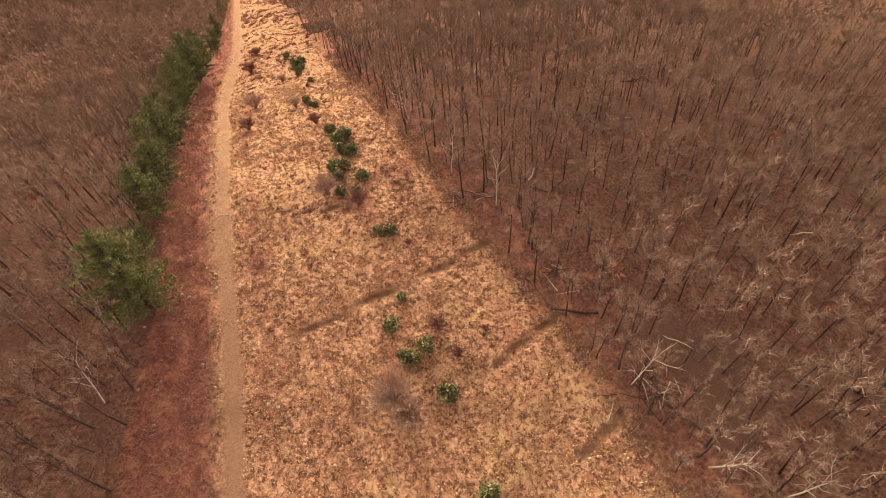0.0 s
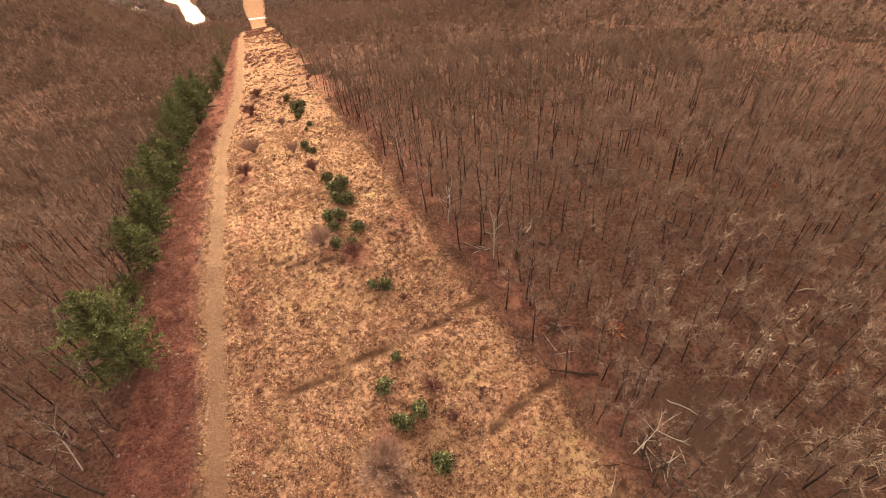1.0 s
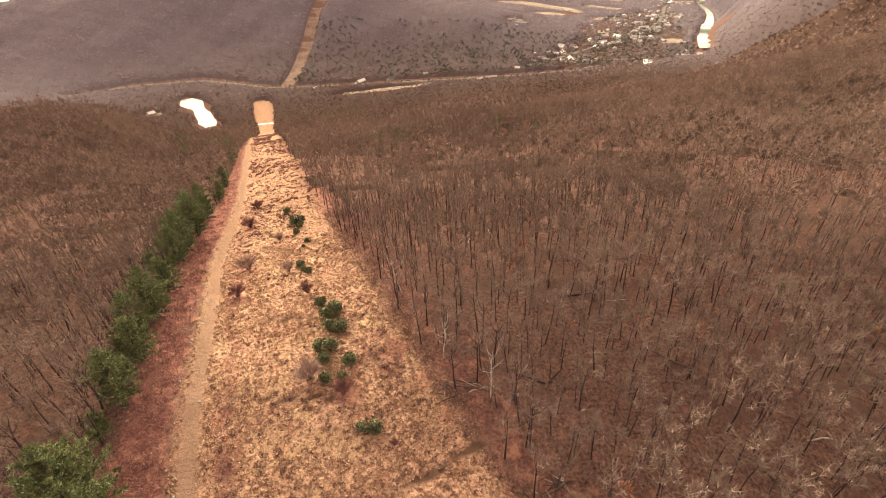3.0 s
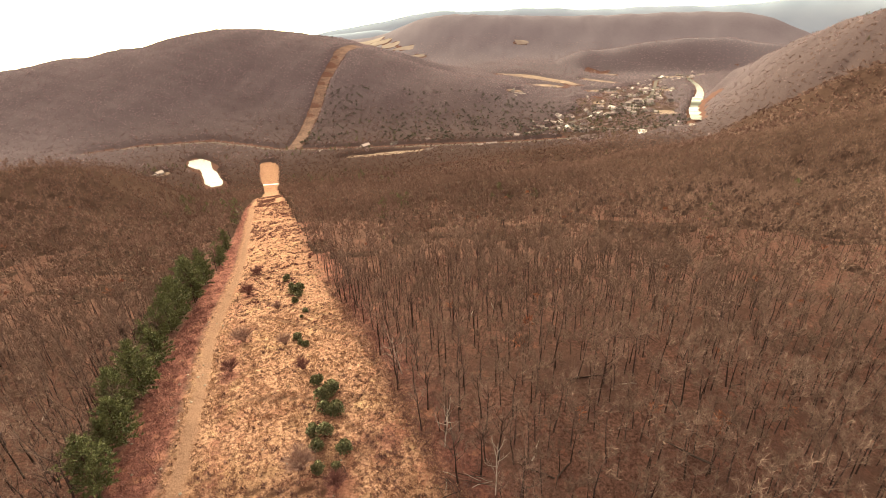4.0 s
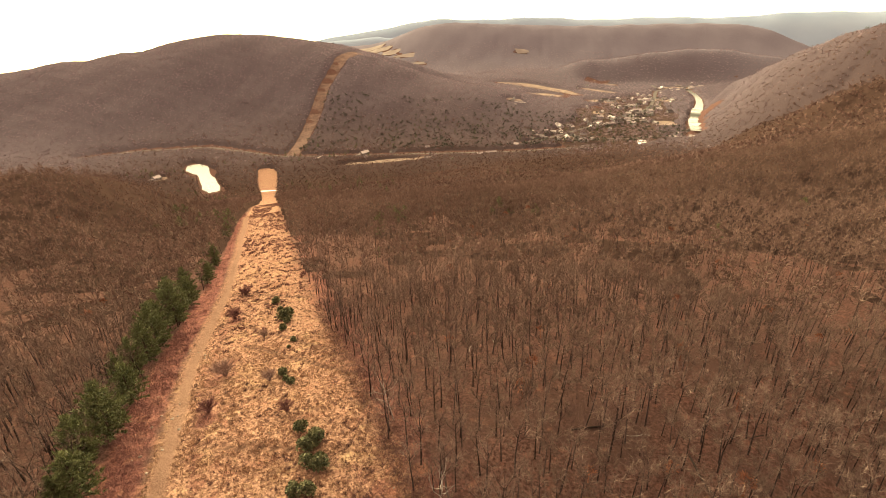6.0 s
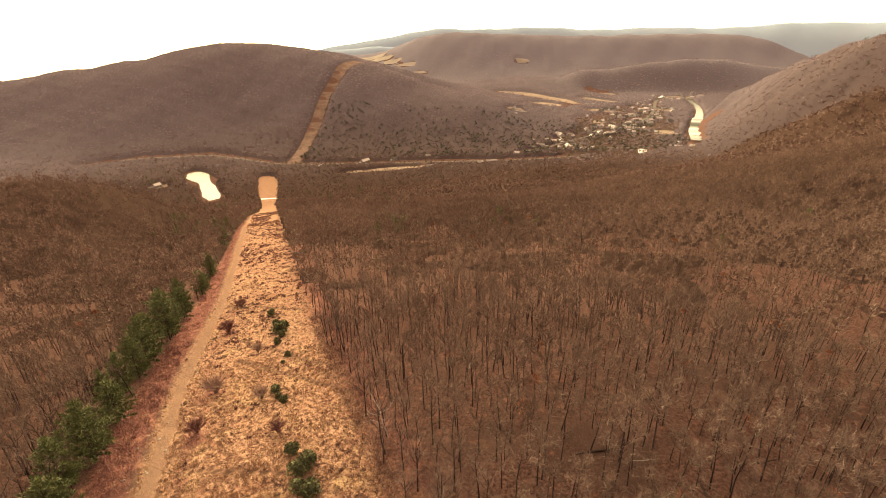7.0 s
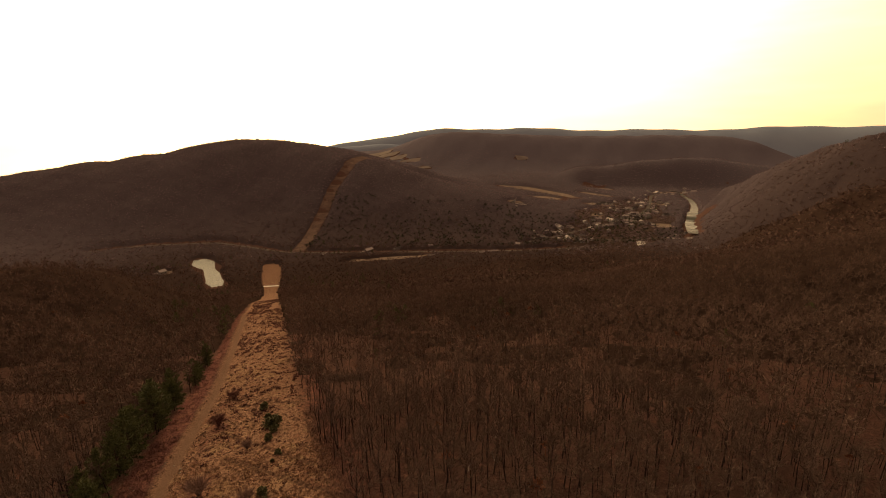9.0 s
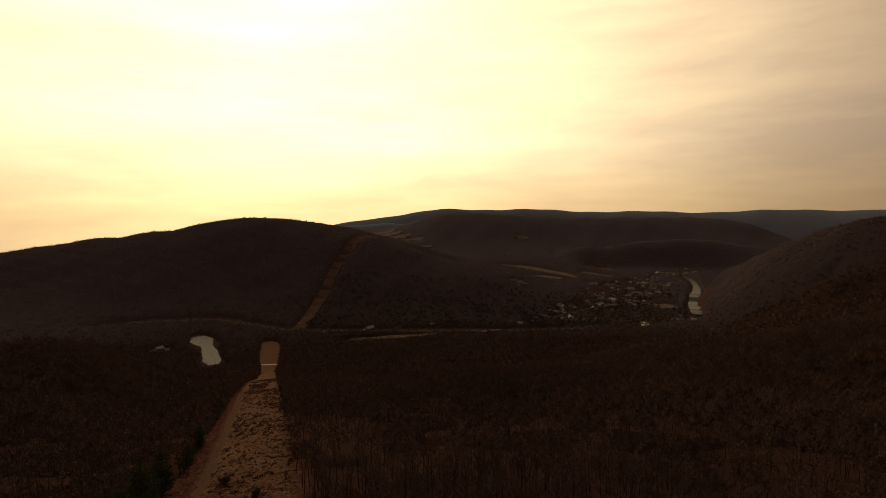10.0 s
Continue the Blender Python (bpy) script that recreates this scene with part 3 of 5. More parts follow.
def scatter(kinds, x, y, z, size, turn, pick):
    """One soup of many plants: kinds are (v, f, m) arrays."""
    out = Soup()
    for k, (v, f, m) in enumerate(kinds):
        on = np.flatnonzero(pick == k)
        if not len(on):
            continue
        c, s = np.cos(turn[on])[:, None], np.sin(turn[on])[:, None]
        g = size[on][:, None]
        px = (v[None, :, 0] * c - v[None, :, 1] * s) * g + x[on][:, None]
        py = (v[None, :, 0] * s + v[None, :, 1] * c) * g + y[on][:, None]
        pz = v[None, :, 2] * g + z[on][:, None]
        vv = np.stack([px, py, pz], -1).reshape(-1, 3)
        ff = (f[None] + (np.arange(len(on)) * len(v))[:, None, None]).reshape(-1, 3)
        for mm in np.unique(m):
            sel = np.tile(m == mm, len(on))
            out.v.append(vv if mm == np.unique(m)[0] else np.zeros((0, 3)))
            out.f.append(ff[sel] + out.count)
            out.m.append(np.full(sel.sum(), mm))
        out.count += len(vv)
    return out


rng = np.random.default_rng(11)


def jittered(x0, x1, y0, y1, step):
    """Points of a shaken grid, as t and c."""
    a, b = np.meshgrid(np.arange(x0, x1, step), np.arange(y0, y1, step), indexing="ij")
    a = a + rng.uniform(-0.5, 0.5, a.shape) * step
    b = b + rng.uniform(-0.5, 0.5, b.shape) * step
    return a.ravel(), b.ravel()


# open land in the valley and on the far slopes: t, c, half length along t, half width, turn
FIELDS = (
    (966, -171, 12, 13, 0), (955, 948, 26, 26, 35), (922, 655, 16, 26, 15), (912, 225, 12, 82, 6), (1257, 690, 12, 26, 0),
    (2660, 720, 26, 50, 44), (2545, 765, 16, 60, 40), (2420, 770, 14, 60, 36), (2790, 690, 30, 80, 44), (2920, 640, 50, 110, 32), (2270, 1277, 18, 34, 20),
    (1620, 1900, 26, 60, 30), (1230, 1200, 20, 30, 40),
)
# narrow fields along the slope behind the village: t, c, half width
FIELD_LINES = (
    ((1770, 895, 12), (1700, 970, 24), (1612, 1008, 24), (1526, 1035, 22), (1447, 1032, 12)), ((1545, 900, 10), (1500, 940, 26), (1445, 965, 16)), ((1665, 1240, 14), (1565, 1280, 16)),
    ((1550, 1130, 14), (1430, 1170, 14)), ((1335, 1005, 20), (1255, 1045, 22)), ((1441, 1371, 12), (1437, 1445, 14), (1382, 1456, 12)), ((1150, 900, 16), (1120, 870, 14)),
)
FAR_STRIP = ((-298, 984, 11), (-302, 1180, 13), (-298, 1375, 14), (-274, 1550, 16), (-234, 1700, 22))
RIVER_WEST = ((1048, -124, 10), (1026, -117, 18), (1005, -112, 20), (971, -101, 10), (930, -92, 12), (878, -84, 14), (850, -78, 9))
RIVER_EAST = ((1420, 1470, 8), (1311, 1394, 8), (1250, 1352, 8), (1180, 1290, 9), (1125, 1235, 10), (1060, 1160, 12), (940, 1024, 14), (863, 945, 14), (781, 861, 10))
# the village street
MAIN = ((932, 534, 4), (939, 595, 4), (972, 684, 4), (1002, 768, 4), (1040, 884, 5), (1094, 994, 6), (1168, 1094, 5), (1282, 1210, 5), (1389, 1312, 5), (1440, 1435, 5), (1412, 1554, 5))


FOOT_ROAD = ((-760, 1010, 3.6), (-640, 1060, 3.6), (-500, 1075, 3.6), (-400, 1035, 3.6), (-330, 995, 3.6), (-240, 985, 3.6), (-60, 985, 3.6), (160, 985, 3.6), (330, 1010, 3.6))


def is_open(x, y):
    """Whether no wood grows there: the cleared strip, its far side, fields and water."""
    t, c = to_tc(x, y)
    bare = (t < 965) & (t > -400) & (c > edge_left(t) - 0.5) & (c < edge_right(t) + 0.8)
    px, py, pw = zip(*FAR_STRIP)
    bare |= (y > py[0]) & (y < py[-1]) & (np.abs(x - np.interp(y, py, px)) < np.interp(y, py, pw) + 2)
    for line in (RIVER_WEST, RIVER_EAST, MAIN, *FIELD_LINES):
        for (t0, c0, w0), (t1, c1, w1) in zip(line, line[1:]):
            ln = math.hypot(t1 - t0, c1 - c0)
            u = np.clip(((t - t0) * (t1 - t0) + (c - c0) * (c1 - c0)) / ln ** 2, 0, 1)
            bare |= np.hypot(t - t0 - u * (t1 - t0), c - c0 - u * (c1 - c0)) < w0 + 4
    rx, ry, rw = zip(*FOOT_ROAD)
    bare |= (x > rx[0]) & (x < rx[-1]) & (np.abs(y - 5 - np.interp(x, rx, ry)) < 13)
    for ft, fc, a, b, turn in FIELDS:
        k, s = math.cos(math.radians(turn)), math.sin(math.radians(turn))
        u, v = (t - ft) * k + (c - fc) * s, -(t - ft) * s + (c - fc) * k
        bare |= (u / a) ** 2 + (v / b) ** 2 < 1.3
    return bare


def in_village(t, c):
    """The built-up land along the street."""
    vt, vc = (t - 1060) * 0.75 - (c - 900) * 0.66, (t - 1060) * 0.66 + (c - 900) * 0.75
    return (vt / (118 + 20 * np.sin(vc * 0.02))) ** 2 + (vc / 420) ** 2 < 1


def in_view(x, y):
    """The sector ahead of the path."""
    return np.abs(np.arctan2(x, y + 60)) < 0.95


# ---- woods ----
NEAR_KINDS = [bare_tree(np.random.default_rng(100 + k), h, 7, 340, 5, 0.62, 0.036) for k, h in enumerate((7.6, 8.6, 6.8, 9.2, 7.9, 6.0))]
WOOD_KINDS = [one_soup(bare_tree(np.random.default_rng(200 + k), h, 6, 250, 3, 0.85, 0.062, 0.0115, 3, 1)) for k, h in enumerate((7.2, 8.4, 6.6, 9.2, 7.6, 5.8, 7.0, 8.8))]
MID_KINDS = [one_soup(bare_tree(np.random.default_rng(300 + k), h, 5, 72, 3, 1.1, 0.21, 0.0095, 3, 0)) for k, h in enumerate((7.6, 8.8, 7.0, 9.4, 8.0, 6.4))]
FAR_KINDS = [crown_clump(np.random.default_rng(400 + k), 6.5, 9.0, 11, 2.1) for k in range(6)]
HILL_KINDS = [crown_clump(np.random.default_rng(500 + k), 9.0, 9.0, 7, 2.6) for k in range(6)]
VILLAGE_KINDS = [crown_clump(np.random.default_rng(600 + k), 7.0, 9.0, 16, 2.2) for k in range(5)]


def plant(name, kinds, t, c, mats, label, sizes=(0.8, 1.15)):
    x, y = to_xy(t, c)
    s = rng.uniform(*sizes, len(x))
    soup = scatter(kinds, x, y, ground_at(x, y), s, rng.uniform(0, 6.28, len(x)), rng.integers(0, len(kinds), len(x)))
    ob = new(name, soup.mesh(name, mats))
    return tagged(ob, label, "woodland", kind="stuff")


wt, wc = jittered(-45, 175, -125, 150, 2.75)
wx, wy = to_xy(wt, wc)
ok = ~is_open(wx, wy) & in_view(wx, wy) & (np.hypot(wx, wy) < 118)
wt, wc, wx, wy = wt[ok], wc[ok], wx[ok], wy[ok]
# the trees that line the strip stand as trees of their own
rim = np.minimum(np.abs(wc - edge_right(wt)), np.abs(wc - edge_left(wt)) + 1.5) + np.maximum(wt - 95, 0) * 0.2
lined = np.zeros(len(wt), bool)
lined[np.argsort(rim)[:300]] = True
plant("woodland", WOOD_KINDS, wt[~lined], wc[~lined], [BARK_FAR, TWIG_FAR], "dense leafless grey-brown hardwood trees over leaf litter")

mt, mc = jittered(-20, 480, -330, 430, 3.7)
mx, my = to_xy(mt, mc)
ok = ~is_open(mx, my) & in_view(mx, my) & (np.hypot(mx, my) >= 118) & (np.hypot(mx, my) < 430) & (rng.uniform(0, 1, len(mx)) < np.interp(np.hypot(mx, my), (210, 320), (1.0, 0.45)))
plant("hillside_woodland", MID_KINDS, mt[ok], mc[ok], [BARK_FAR, TWIG_MID], "leafless brown hardwood forest on the hillside")

ft, fc = jittered(50, 1350, -900, 1250, 6.8)
fx, fy = to_xy(ft, fc)
ok = ~is_open(fx, fy) & in_view(fx, fy) & (np.hypot(fx, fy) >= 430) & (np.hypot(fx, fy) * rng.uniform(0.8, 1.2, len(fx)) < 1080)
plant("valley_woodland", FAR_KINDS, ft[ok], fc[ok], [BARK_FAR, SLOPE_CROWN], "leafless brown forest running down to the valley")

ht, hc = jittered(300, 3400, -1700, 2700, 10.5)
hx, hy = to_xy(ht, hc)
ok = ~is_open(hx, hy) & ~(in_village(ht, hc) & (rng.uniform(0, 1, len(ht)) < 0.6)) & in_view(hx, hy) & (np.hypot(hx, hy) * rng.uniform(0.8, 1.2, len(hx)) >= 1080) & (np.hypot(hx, hy) < 2650) & (rng.uniform(0, 1, len(hx)) < np.interp(np.hypot(hx, hy), (1900, 2500), (1, 0.5))) & (np.abs(np.arctan2(hx, hy)) < 0.85)
vt, vc = jittered(700, 1500, 500, 1400, 10)
vx, vy = to_xy(vt, vc)
town = ~is_open(vx, vy) & in_village(vt, vc) & (wavy(vx * 0.03, vy * 0.03, 31) + rng.uniform(-0.25, 0.25, len(vx)) > 0.36)
plant("village_trees", VILLAGE_KINDS, vt[town], vc[town], [BARK_FAR, HAZED_CROWN], "bare yard trees and thickets among the village houses", (0.7, 1.2))
plant("mountain_woodland", HILL_KINDS, ht[ok], hc[ok], [BARK_FAR, HAZED_CROWN], "leafless brown forest over far hills, greyed by haze", (0.8, 1.2))

# the closed canopy of the far woods: one rough sheet over the hills that dips under the ground where the land is open
A, R = np.meshgrid(np.radians(np.linspace(-50, 50, 440)), np.exp(np.linspace(math.log(105), math.log(4700), 360)), indexing="ij")
X, Y = np.sin(A) * R, np.cos(A) * R
tops = wavy(X * 0.35, Y * 0.35, 20) * 0.25 + wavy(X * 0.15, Y * 0.15, 21) * 0.45 + wavy(X * 0.06, Y * 0.06, 22) * 0.3
onset = R * (0.5 + 0.6 * wavy(X * 0.03, Y * 0.03, 41) + 0.5 * wavy(X * 0.11, Y * 0.11, 42))
Z = ground_at(X, Y) + np.interp(onset, (105, 140, 270, 470, 900), (-2.5, -1.5, 1.8, 2.6, 3.4)) + tops * np.interp(R, (105, 150, 230, 470, 900, 2050, 2250), (0.5, 1.5, 2.6, 3.6, 6.0, 6.0, 2.0))
shut = 1.0 - (is_open(X, Y) | in_village(*to_tc(X, Y)))
for _ in range(5):                                    # the woods grow lower towards their edges
    shut[1:-1, 1:-1] = np.minimum(shut[1:-1, 1:-1], (shut[1:-1, 1:-1] * 2 + shut[:-2, 1:-1] + shut[2:, 1:-1] + shut[1:-1, :-2] + shut[1:-1, 2:]) / 6)
Z = np.where(shut < 0.12, height(X, Y) - 2, height(X, Y) + (Z - height(X, Y)) * shut)
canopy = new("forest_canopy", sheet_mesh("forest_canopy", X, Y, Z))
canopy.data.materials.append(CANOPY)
# distance haze painted on the sheet, growing from near slopes to far hills
haze_depth = np.interp(R * (0.94 + 0.12 * wavy(X * 0.006, Y * 0.006, 51)), (820, 1400, 2000, 2600), (0, 0.5, 0.55, 1.0))
layer = canopy.data.attributes.new("haze_depth", "FLOAT", "POINT")
layer.data.foreach_set("value", haze_depth.astype(np.float32).reshape(-1))
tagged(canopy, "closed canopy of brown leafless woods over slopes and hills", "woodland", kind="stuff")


def part(name, mesh, parent, label=""):
    ob = new(name, mesh)
    ob.parent = parent
    return tagged(ob, label)


tree_kinds = []
for k, (trunk, boughs, fine) in enumerate(NEAR_KINDS):
    tree = new("tree")
    v, f, m = boughs.arrays()
    trunk.add(v, f)
    part("trunk", trunk.mesh("trunk", [BARK], True), tree)
    part("crown", fine.mesh("crown", [TWIG]), tree)
    tagged(tree, "leafless hardwood tree with dark trunk at the clearing's edge", "tree", "trees lining the cleared strip")
    tree_kinds.append(tree)
spots = np.flatnonzero(lined)
for n, i in enumerate(spots):
    s = rng.uniform(0.75, 1.12)
    m = pose(wx[i], wy[i], float(ground_at(wx[i], wy[i])), 0, 0, rng.uniform(0, 360)) @ Matrix.Scale(s, 4)
    k = n % len(tree_kinds)
    if n < len(tree_kinds):
        tree_kinds[k].matrix_world = m @ Matrix.Scale(1 / s, 4)
    else:
        copy_thing(tree_kinds[k], m)

# ---- the cleared strip: evergreens, shrubs, grass ----
def at_tc(t, c, turn=0.0, size=1.0, sink=0.0):
    """A pose on the ground at t, c."""
    x, y = to_xy(t, c)
    return pose(x, y, float(ground_at(np.array(x), np.array(y))) - sink, 0, 0, turn) @ Matrix.Scale(size, 4)


def strew(kinds, spots):
    """Put copies of the finished things at (t, c, size); the first of each kind is moved itself."""
    used = set()
    for n, (t, c, size) in enumerate(spots):
        k = n % len(kinds)
        m = at_tc(t, c, rng.uniform(0, 360), size)
        if k in used:
            copy_thing(kinds[k], m)
        else:
            later = kinds[k]
            used.add(k)
            first[later] = m
    for ob, m in first.items():
        ob.matrix_world = m
    first.clear()


first = {}


def white_pine(seed, tall, wide, bottom, detail=1.0):
    """A pine of unit detail: whorls of boughs, each with tufts of needles along its outer half."""
    r = np.random.default_rng(seed)
    trunk, crown = Soup(), Soup()
    tube(trunk, [(0, 0, -0.6), (0.05, 0, tall * 0.5), (0.1, 0.05, tall)], [tall * 0.018, tall * 0.011, 0.03], 7)
    n_whorl = int(tall * 1.7 * detail)
    for w in range(n_whorl):
        u = (w + 0.5) / n_whorl
        z = tall * (bottom + (0.985 - bottom) * u)
        reach = wide * 0.5 * (math.sin(math.pi * min(1, 0.22 + 0.80 * u)) ** 0.8) * (1.0 if u < 0.5 else 1.25 - 0.5 * u)
        for k in range(6):
            az = 2 * math.pi * k / 6 + w * 1.1 + r.uniform(-0.35, 0.35)
            ln = max(0.5, reach * r.uniform(0.62, 1.18))
            el = math.radians(8 + 34 * u + r.uniform(-8, 10))
            d = np.array([math.cos(az) * math.cos(el), math.sin(az) * math.cos(el), math.sin(el)])
            o = np.array([0.06, 0.03, z])
            tube(trunk, [o, o + d * ln * 0.9], [0.05, 0.012], 3)
            tufts = max(2, int(ln * 3.4 * detail))
            for q in range(tufts):
                s = 0.16 + 0.84 * (q + r.uniform(0.2, 0.8)) / tufts
                p = o + d * ln * s + r.normal(size=3) * 0.16 * ln * (0.3, 0.3, 0.14)
                m = 12 if detail >= 1 else 6
                g = r.normal(size=(m, 3)) * 0.75 + d * 0.75 + np.array([0, 0, 0.55])
                g /= np.linalg.norm(g, axis=1)[:, None]
                blades(crown, np.repeat(p[None], m, 0) - g * 0.12, p + g * r.uniform(0.30, 0.62, m)[:, None] / detail ** 0.7, r.uniform(0.11, 0.20, m) / detail ** 0.6, r)
    pine = new("pine_tree")
    part("trunk", trunk.mesh("trunk", [PINE_BARK]), pine)
    part("crown", crown.mesh("crown", [NEEDLES]), pine)
    return tagged(pine, "green long-needled pine tree at the edge of bare woods", "pine tree", "pines along the cleared strip")


pines = [white_pine(1, 12.5, 9.0, 0.05, 1.3), white_pine(2, 8.8, 6.0, 0.05), white_pine(3, 7.2, 5.6, 0.05), white_pine(4, 9.8, 5.8, 0.08)]
big_pine = pines[0]
tagged(big_pine, "large broad green pine standing beside the cleared strip")
strew([big_pine], [(39.0, -20.6, 1.0)])
strew(pines[1:], [(54, -19.8, 0.95), (61.5, -19.0, 1.0), (67.5, -20.2, 0.85), (73, -18.8, 1.05), (82.5, -18.4, 1.0), (87, -20.7, 0.75), (103, -18.6, 1.15), (109, -19.4, 1.2),
                  (114, -16.8, 1.15), (119, -17.8, 1.2), (127, -15.8, 1.1), (131, -16.6, 0.95), (145, -13.9, 0.85), (152, -14.2, 0.7), (164, -13.0, 0.75), (171, -14.5, 0.8), (49.5, -21.5, 0.55), (60, -20.3, 0.6), (70, -20.6, 0.75), (77, -19.6, 0.85), (92, -19.8, 0.8), (97.5, -19.0, 0.95),])
far_pines = [white_pine(7, 8.8, 5.8, 0.06, 0.5), white_pine(8, 7.6, 5.4, 0.06, 0.5)]
strew(far_pines, [(189, 52, 0.9), (198, 47, 0.8), (172, 41, 0.9), (207, 54, 1.0), (194, 57, 0.9), (191, 46, 0.8), (193, 100, 0.9), (171, 105, 0.7), (186, 62, 0.7), (139, 33, 0.5), (286, -41, 1.0), (301, -38, 0.9), (258, -20, 1.0), (232, -14, 0.9), (253, -14, 1.0), (273, -29, 0.9), (215, -13, 0.8), (262, -17, 0.9), (240, -17, 0.8), (184, 92, 0.7), (181, 99, 0.6), (112, 134, 0.8), (129, 199, 0.75), (133, 205, 0.6), (245, -34, 0.9), (252, -28, 0.8), (262, -24, 0.9), (238, -42, 0.7), (300, -40, 0.9)])


def laurel(seed, wide, tall):
    """An evergreen shrub: short stems under a dome of leaves."""
    r = np.random.default_rng(seed)
    stems, crown = Soup(), Soup()
    for k in range(7):
        az = 2 * math.pi * k / 7 + r.uniform(-0.4, 0.4)
        tip = np.array([math.cos(az) * wide * 0.33, math.sin(az) * wide * 0.33, tall * 0.72])
        tube(stems, [(math.cos(az) * 0.06, math.sin(az) * 0.06, -0.15), tip * (0.45, 0.45, 0.5), tip], [0.03, 0.022, 0.008], 3)
    heads = r.normal(size=(20, 3))
    heads[:, 2] = np.abs(heads[:, 2])
    heads /= np.linalg.norm(heads, axis=1)[:, None]
    for h in heads:
        o = h * (wide * 0.34, wide * 0.34, tall * 0.62) * r.uniform(0.8, 0.98)
        n = 36
        d = r.normal(size=(n, 3))
        d /= np.linalg.norm(d, axis=1)[:, None]
        d[:, 2] = d[:, 2] * 0.8 + 0.12
        p = o + d * (wide * 0.20, wide * 0.20, tall * 0.24) + np.array([0, 0, tall * 0.18])
        g = d * 0.7 + r.normal(size=(n, 3)) * 0.5
        g /= np.linalg.norm(g, axis=1)[:, None]
        ln = r.uniform(0.14, 0.26, n)[:, None]
        side = np.cross(g, r.normal(size=(n, 3)))
        side /= np.linalg.norm(side, axis=1)[:, None]
        v = np.stack([p - g * ln * 0.5, p + side * ln * 0.22, p + g * ln * 0.5, p - side * ln * 0.22], 1).reshape(-1, 3)
        i = np.arange(n)[:, None] * 4
        crown.add(v, np.concatenate([i + (0, 1, 2), i + (0, 2, 3)]))
    bush = new("evergreen_shrub")
    part("stem", stems.mesh("stem", [STEMS]), bush)
    part("crown", crown.mesh("crown", [LEAVES]), bush)
    return tagged(bush, "round dark-green evergreen shrub on dry grass", "shrub", "evergreen shrubs on the strip")


GREEN = ((27.2, 3.1, 2.0), (30.0, 5.1, 1.2), (23.3, 3.2, 1.9), (22.9, 4.1, 1.6), (23.6, 5.5, 1.9), (18.3, 5.7, 2.3), (39.1, 6.8, 1.8), (39.5, 5.4, 1.3), (49.1, 6.2, 2.0), (47.6, 3.0, 1.6), (47.0, 4.9, 1.3),
         (50.7, 3.2, 1.8), (52.4, 4.5, 2.1), (53.3, 3.1, 1.7), (63.3, 4.9, 1.9), (59.2, 5.1, 2.2), (60.2, 6.5, 2.3), (56.0, 6.3, 2.4), (56.7, 5.0, 2.0), (79.3, 3.4, 1.6), (75.9, 4.4, 1.4), (77.3, 3.7, 1.1),
         (92.5, 5.8, 1.2), (99.3, 4.3, 1.7), (105.6, 4.3, 2.4), (105.8, 5.7, 2.5), (102.6, 5.3, 1.9), (110, 4.2, 1.7), (116.8, 3.4, 1.9), (89.7, 4.8, 0.8), (9.0, 5.8, 2.0))
strew([laurel(20, 1.0, 0.86), laurel(21, 1.0, 0.95), laurel(22, 1.0, 0.78)], GREEN)


def bare_shrub(seed, wide, tall, n, mat, label, name="bare_shrub"):
    """A leafless shrub: arching stems from one root, with side shoots."""
    r = np.random.default_rng(seed)
    stems, shoots = Soup(), Soup()
    for k in range(n):
        az, out = r.uniform(0, 6.28), wide * 0.5 * math.sqrt(r.uniform(0.02, 1))
        tip = np.array([math.cos(az) * out, math.sin(az) * out, tall * r.uniform(0.65, 1.05)])
        mid = tip * (0.4, 0.4, 0.6)
        tube(stems, [(tip[0] * 0.12, tip[1] * 0.12, -0.1), mid, tip], [0.018, 0.013, 0.004], 3)
        m = 34
        b = mid + (tip - mid) * r.uniform(0, 1, m)[:, None]
        d = r.normal(size=(m, 3)) * 0.6 + (tip - mid) / np.linalg.norm(tip - mid) + (0, 0, 0.3)
        blades(shoots, b, b + d * 0.26 * tall * r.uniform(0.4, 1, m)[:, None], np.full(m, 0.022), r)
    bush = new(name)
    part("stem", stems.mesh("stem", [mat]), bush)
    part("crown", shoots.mesh("crown", [mat]), bush)
    return tagged(bush, label, "shrub", "leafless shrubs on the strip")


grey = "leafless grey-brown shrub with fine upright stems"
strew([bare_shrub(30, 3.2, 1.8, 95, GREY_STEMS, grey), bare_shrub(31, 2.8, 1.7, 85, GREY_STEMS, grey)],
      [(19.8, 0.6, 1.5), (17.4, 1.5, 1.3), (48.6, 1.2, 1.15), (78.4, 1.3, 0.95), (84.2, -5.5, 1.2), (97.3, 0.6, 0.75)])
strew([bare_shrub(32, 2.2, 1.25, 75, RED_BRUSH, "low leafless red-brown shrub on dry grass")],
      [(25.4, 7.6, 1.0), (21.7, 8.3, 0.8), (68.2, 3.4, 1.1), (45, 4.6, 1.2), (73, -7.0, 1.3), (112, -5.4, 1.6), (128, -3.5, 1.3), (23.2, 12.1, 0.5), (36.6, 8.3, 0.5)])


def grass_clump(seed, n, tall, wide, spread_out):
    r = np.random.default_rng(seed)
    s = Soup()
    b = np.column_stack([r.normal(size=(n, 2)) * spread_out, np.full(n, -0.03)])
    d = np.column_stack([r.normal(size=(n, 2)) * 0.75, np.full(n, 1.0)])
    blades(s, b, b + d / np.linalg.norm(d, axis=1)[:, None] * tall * r.uniform(0.6, 1.2, n)[:, None], np.full(n, wide), r)
    return s.arrays()


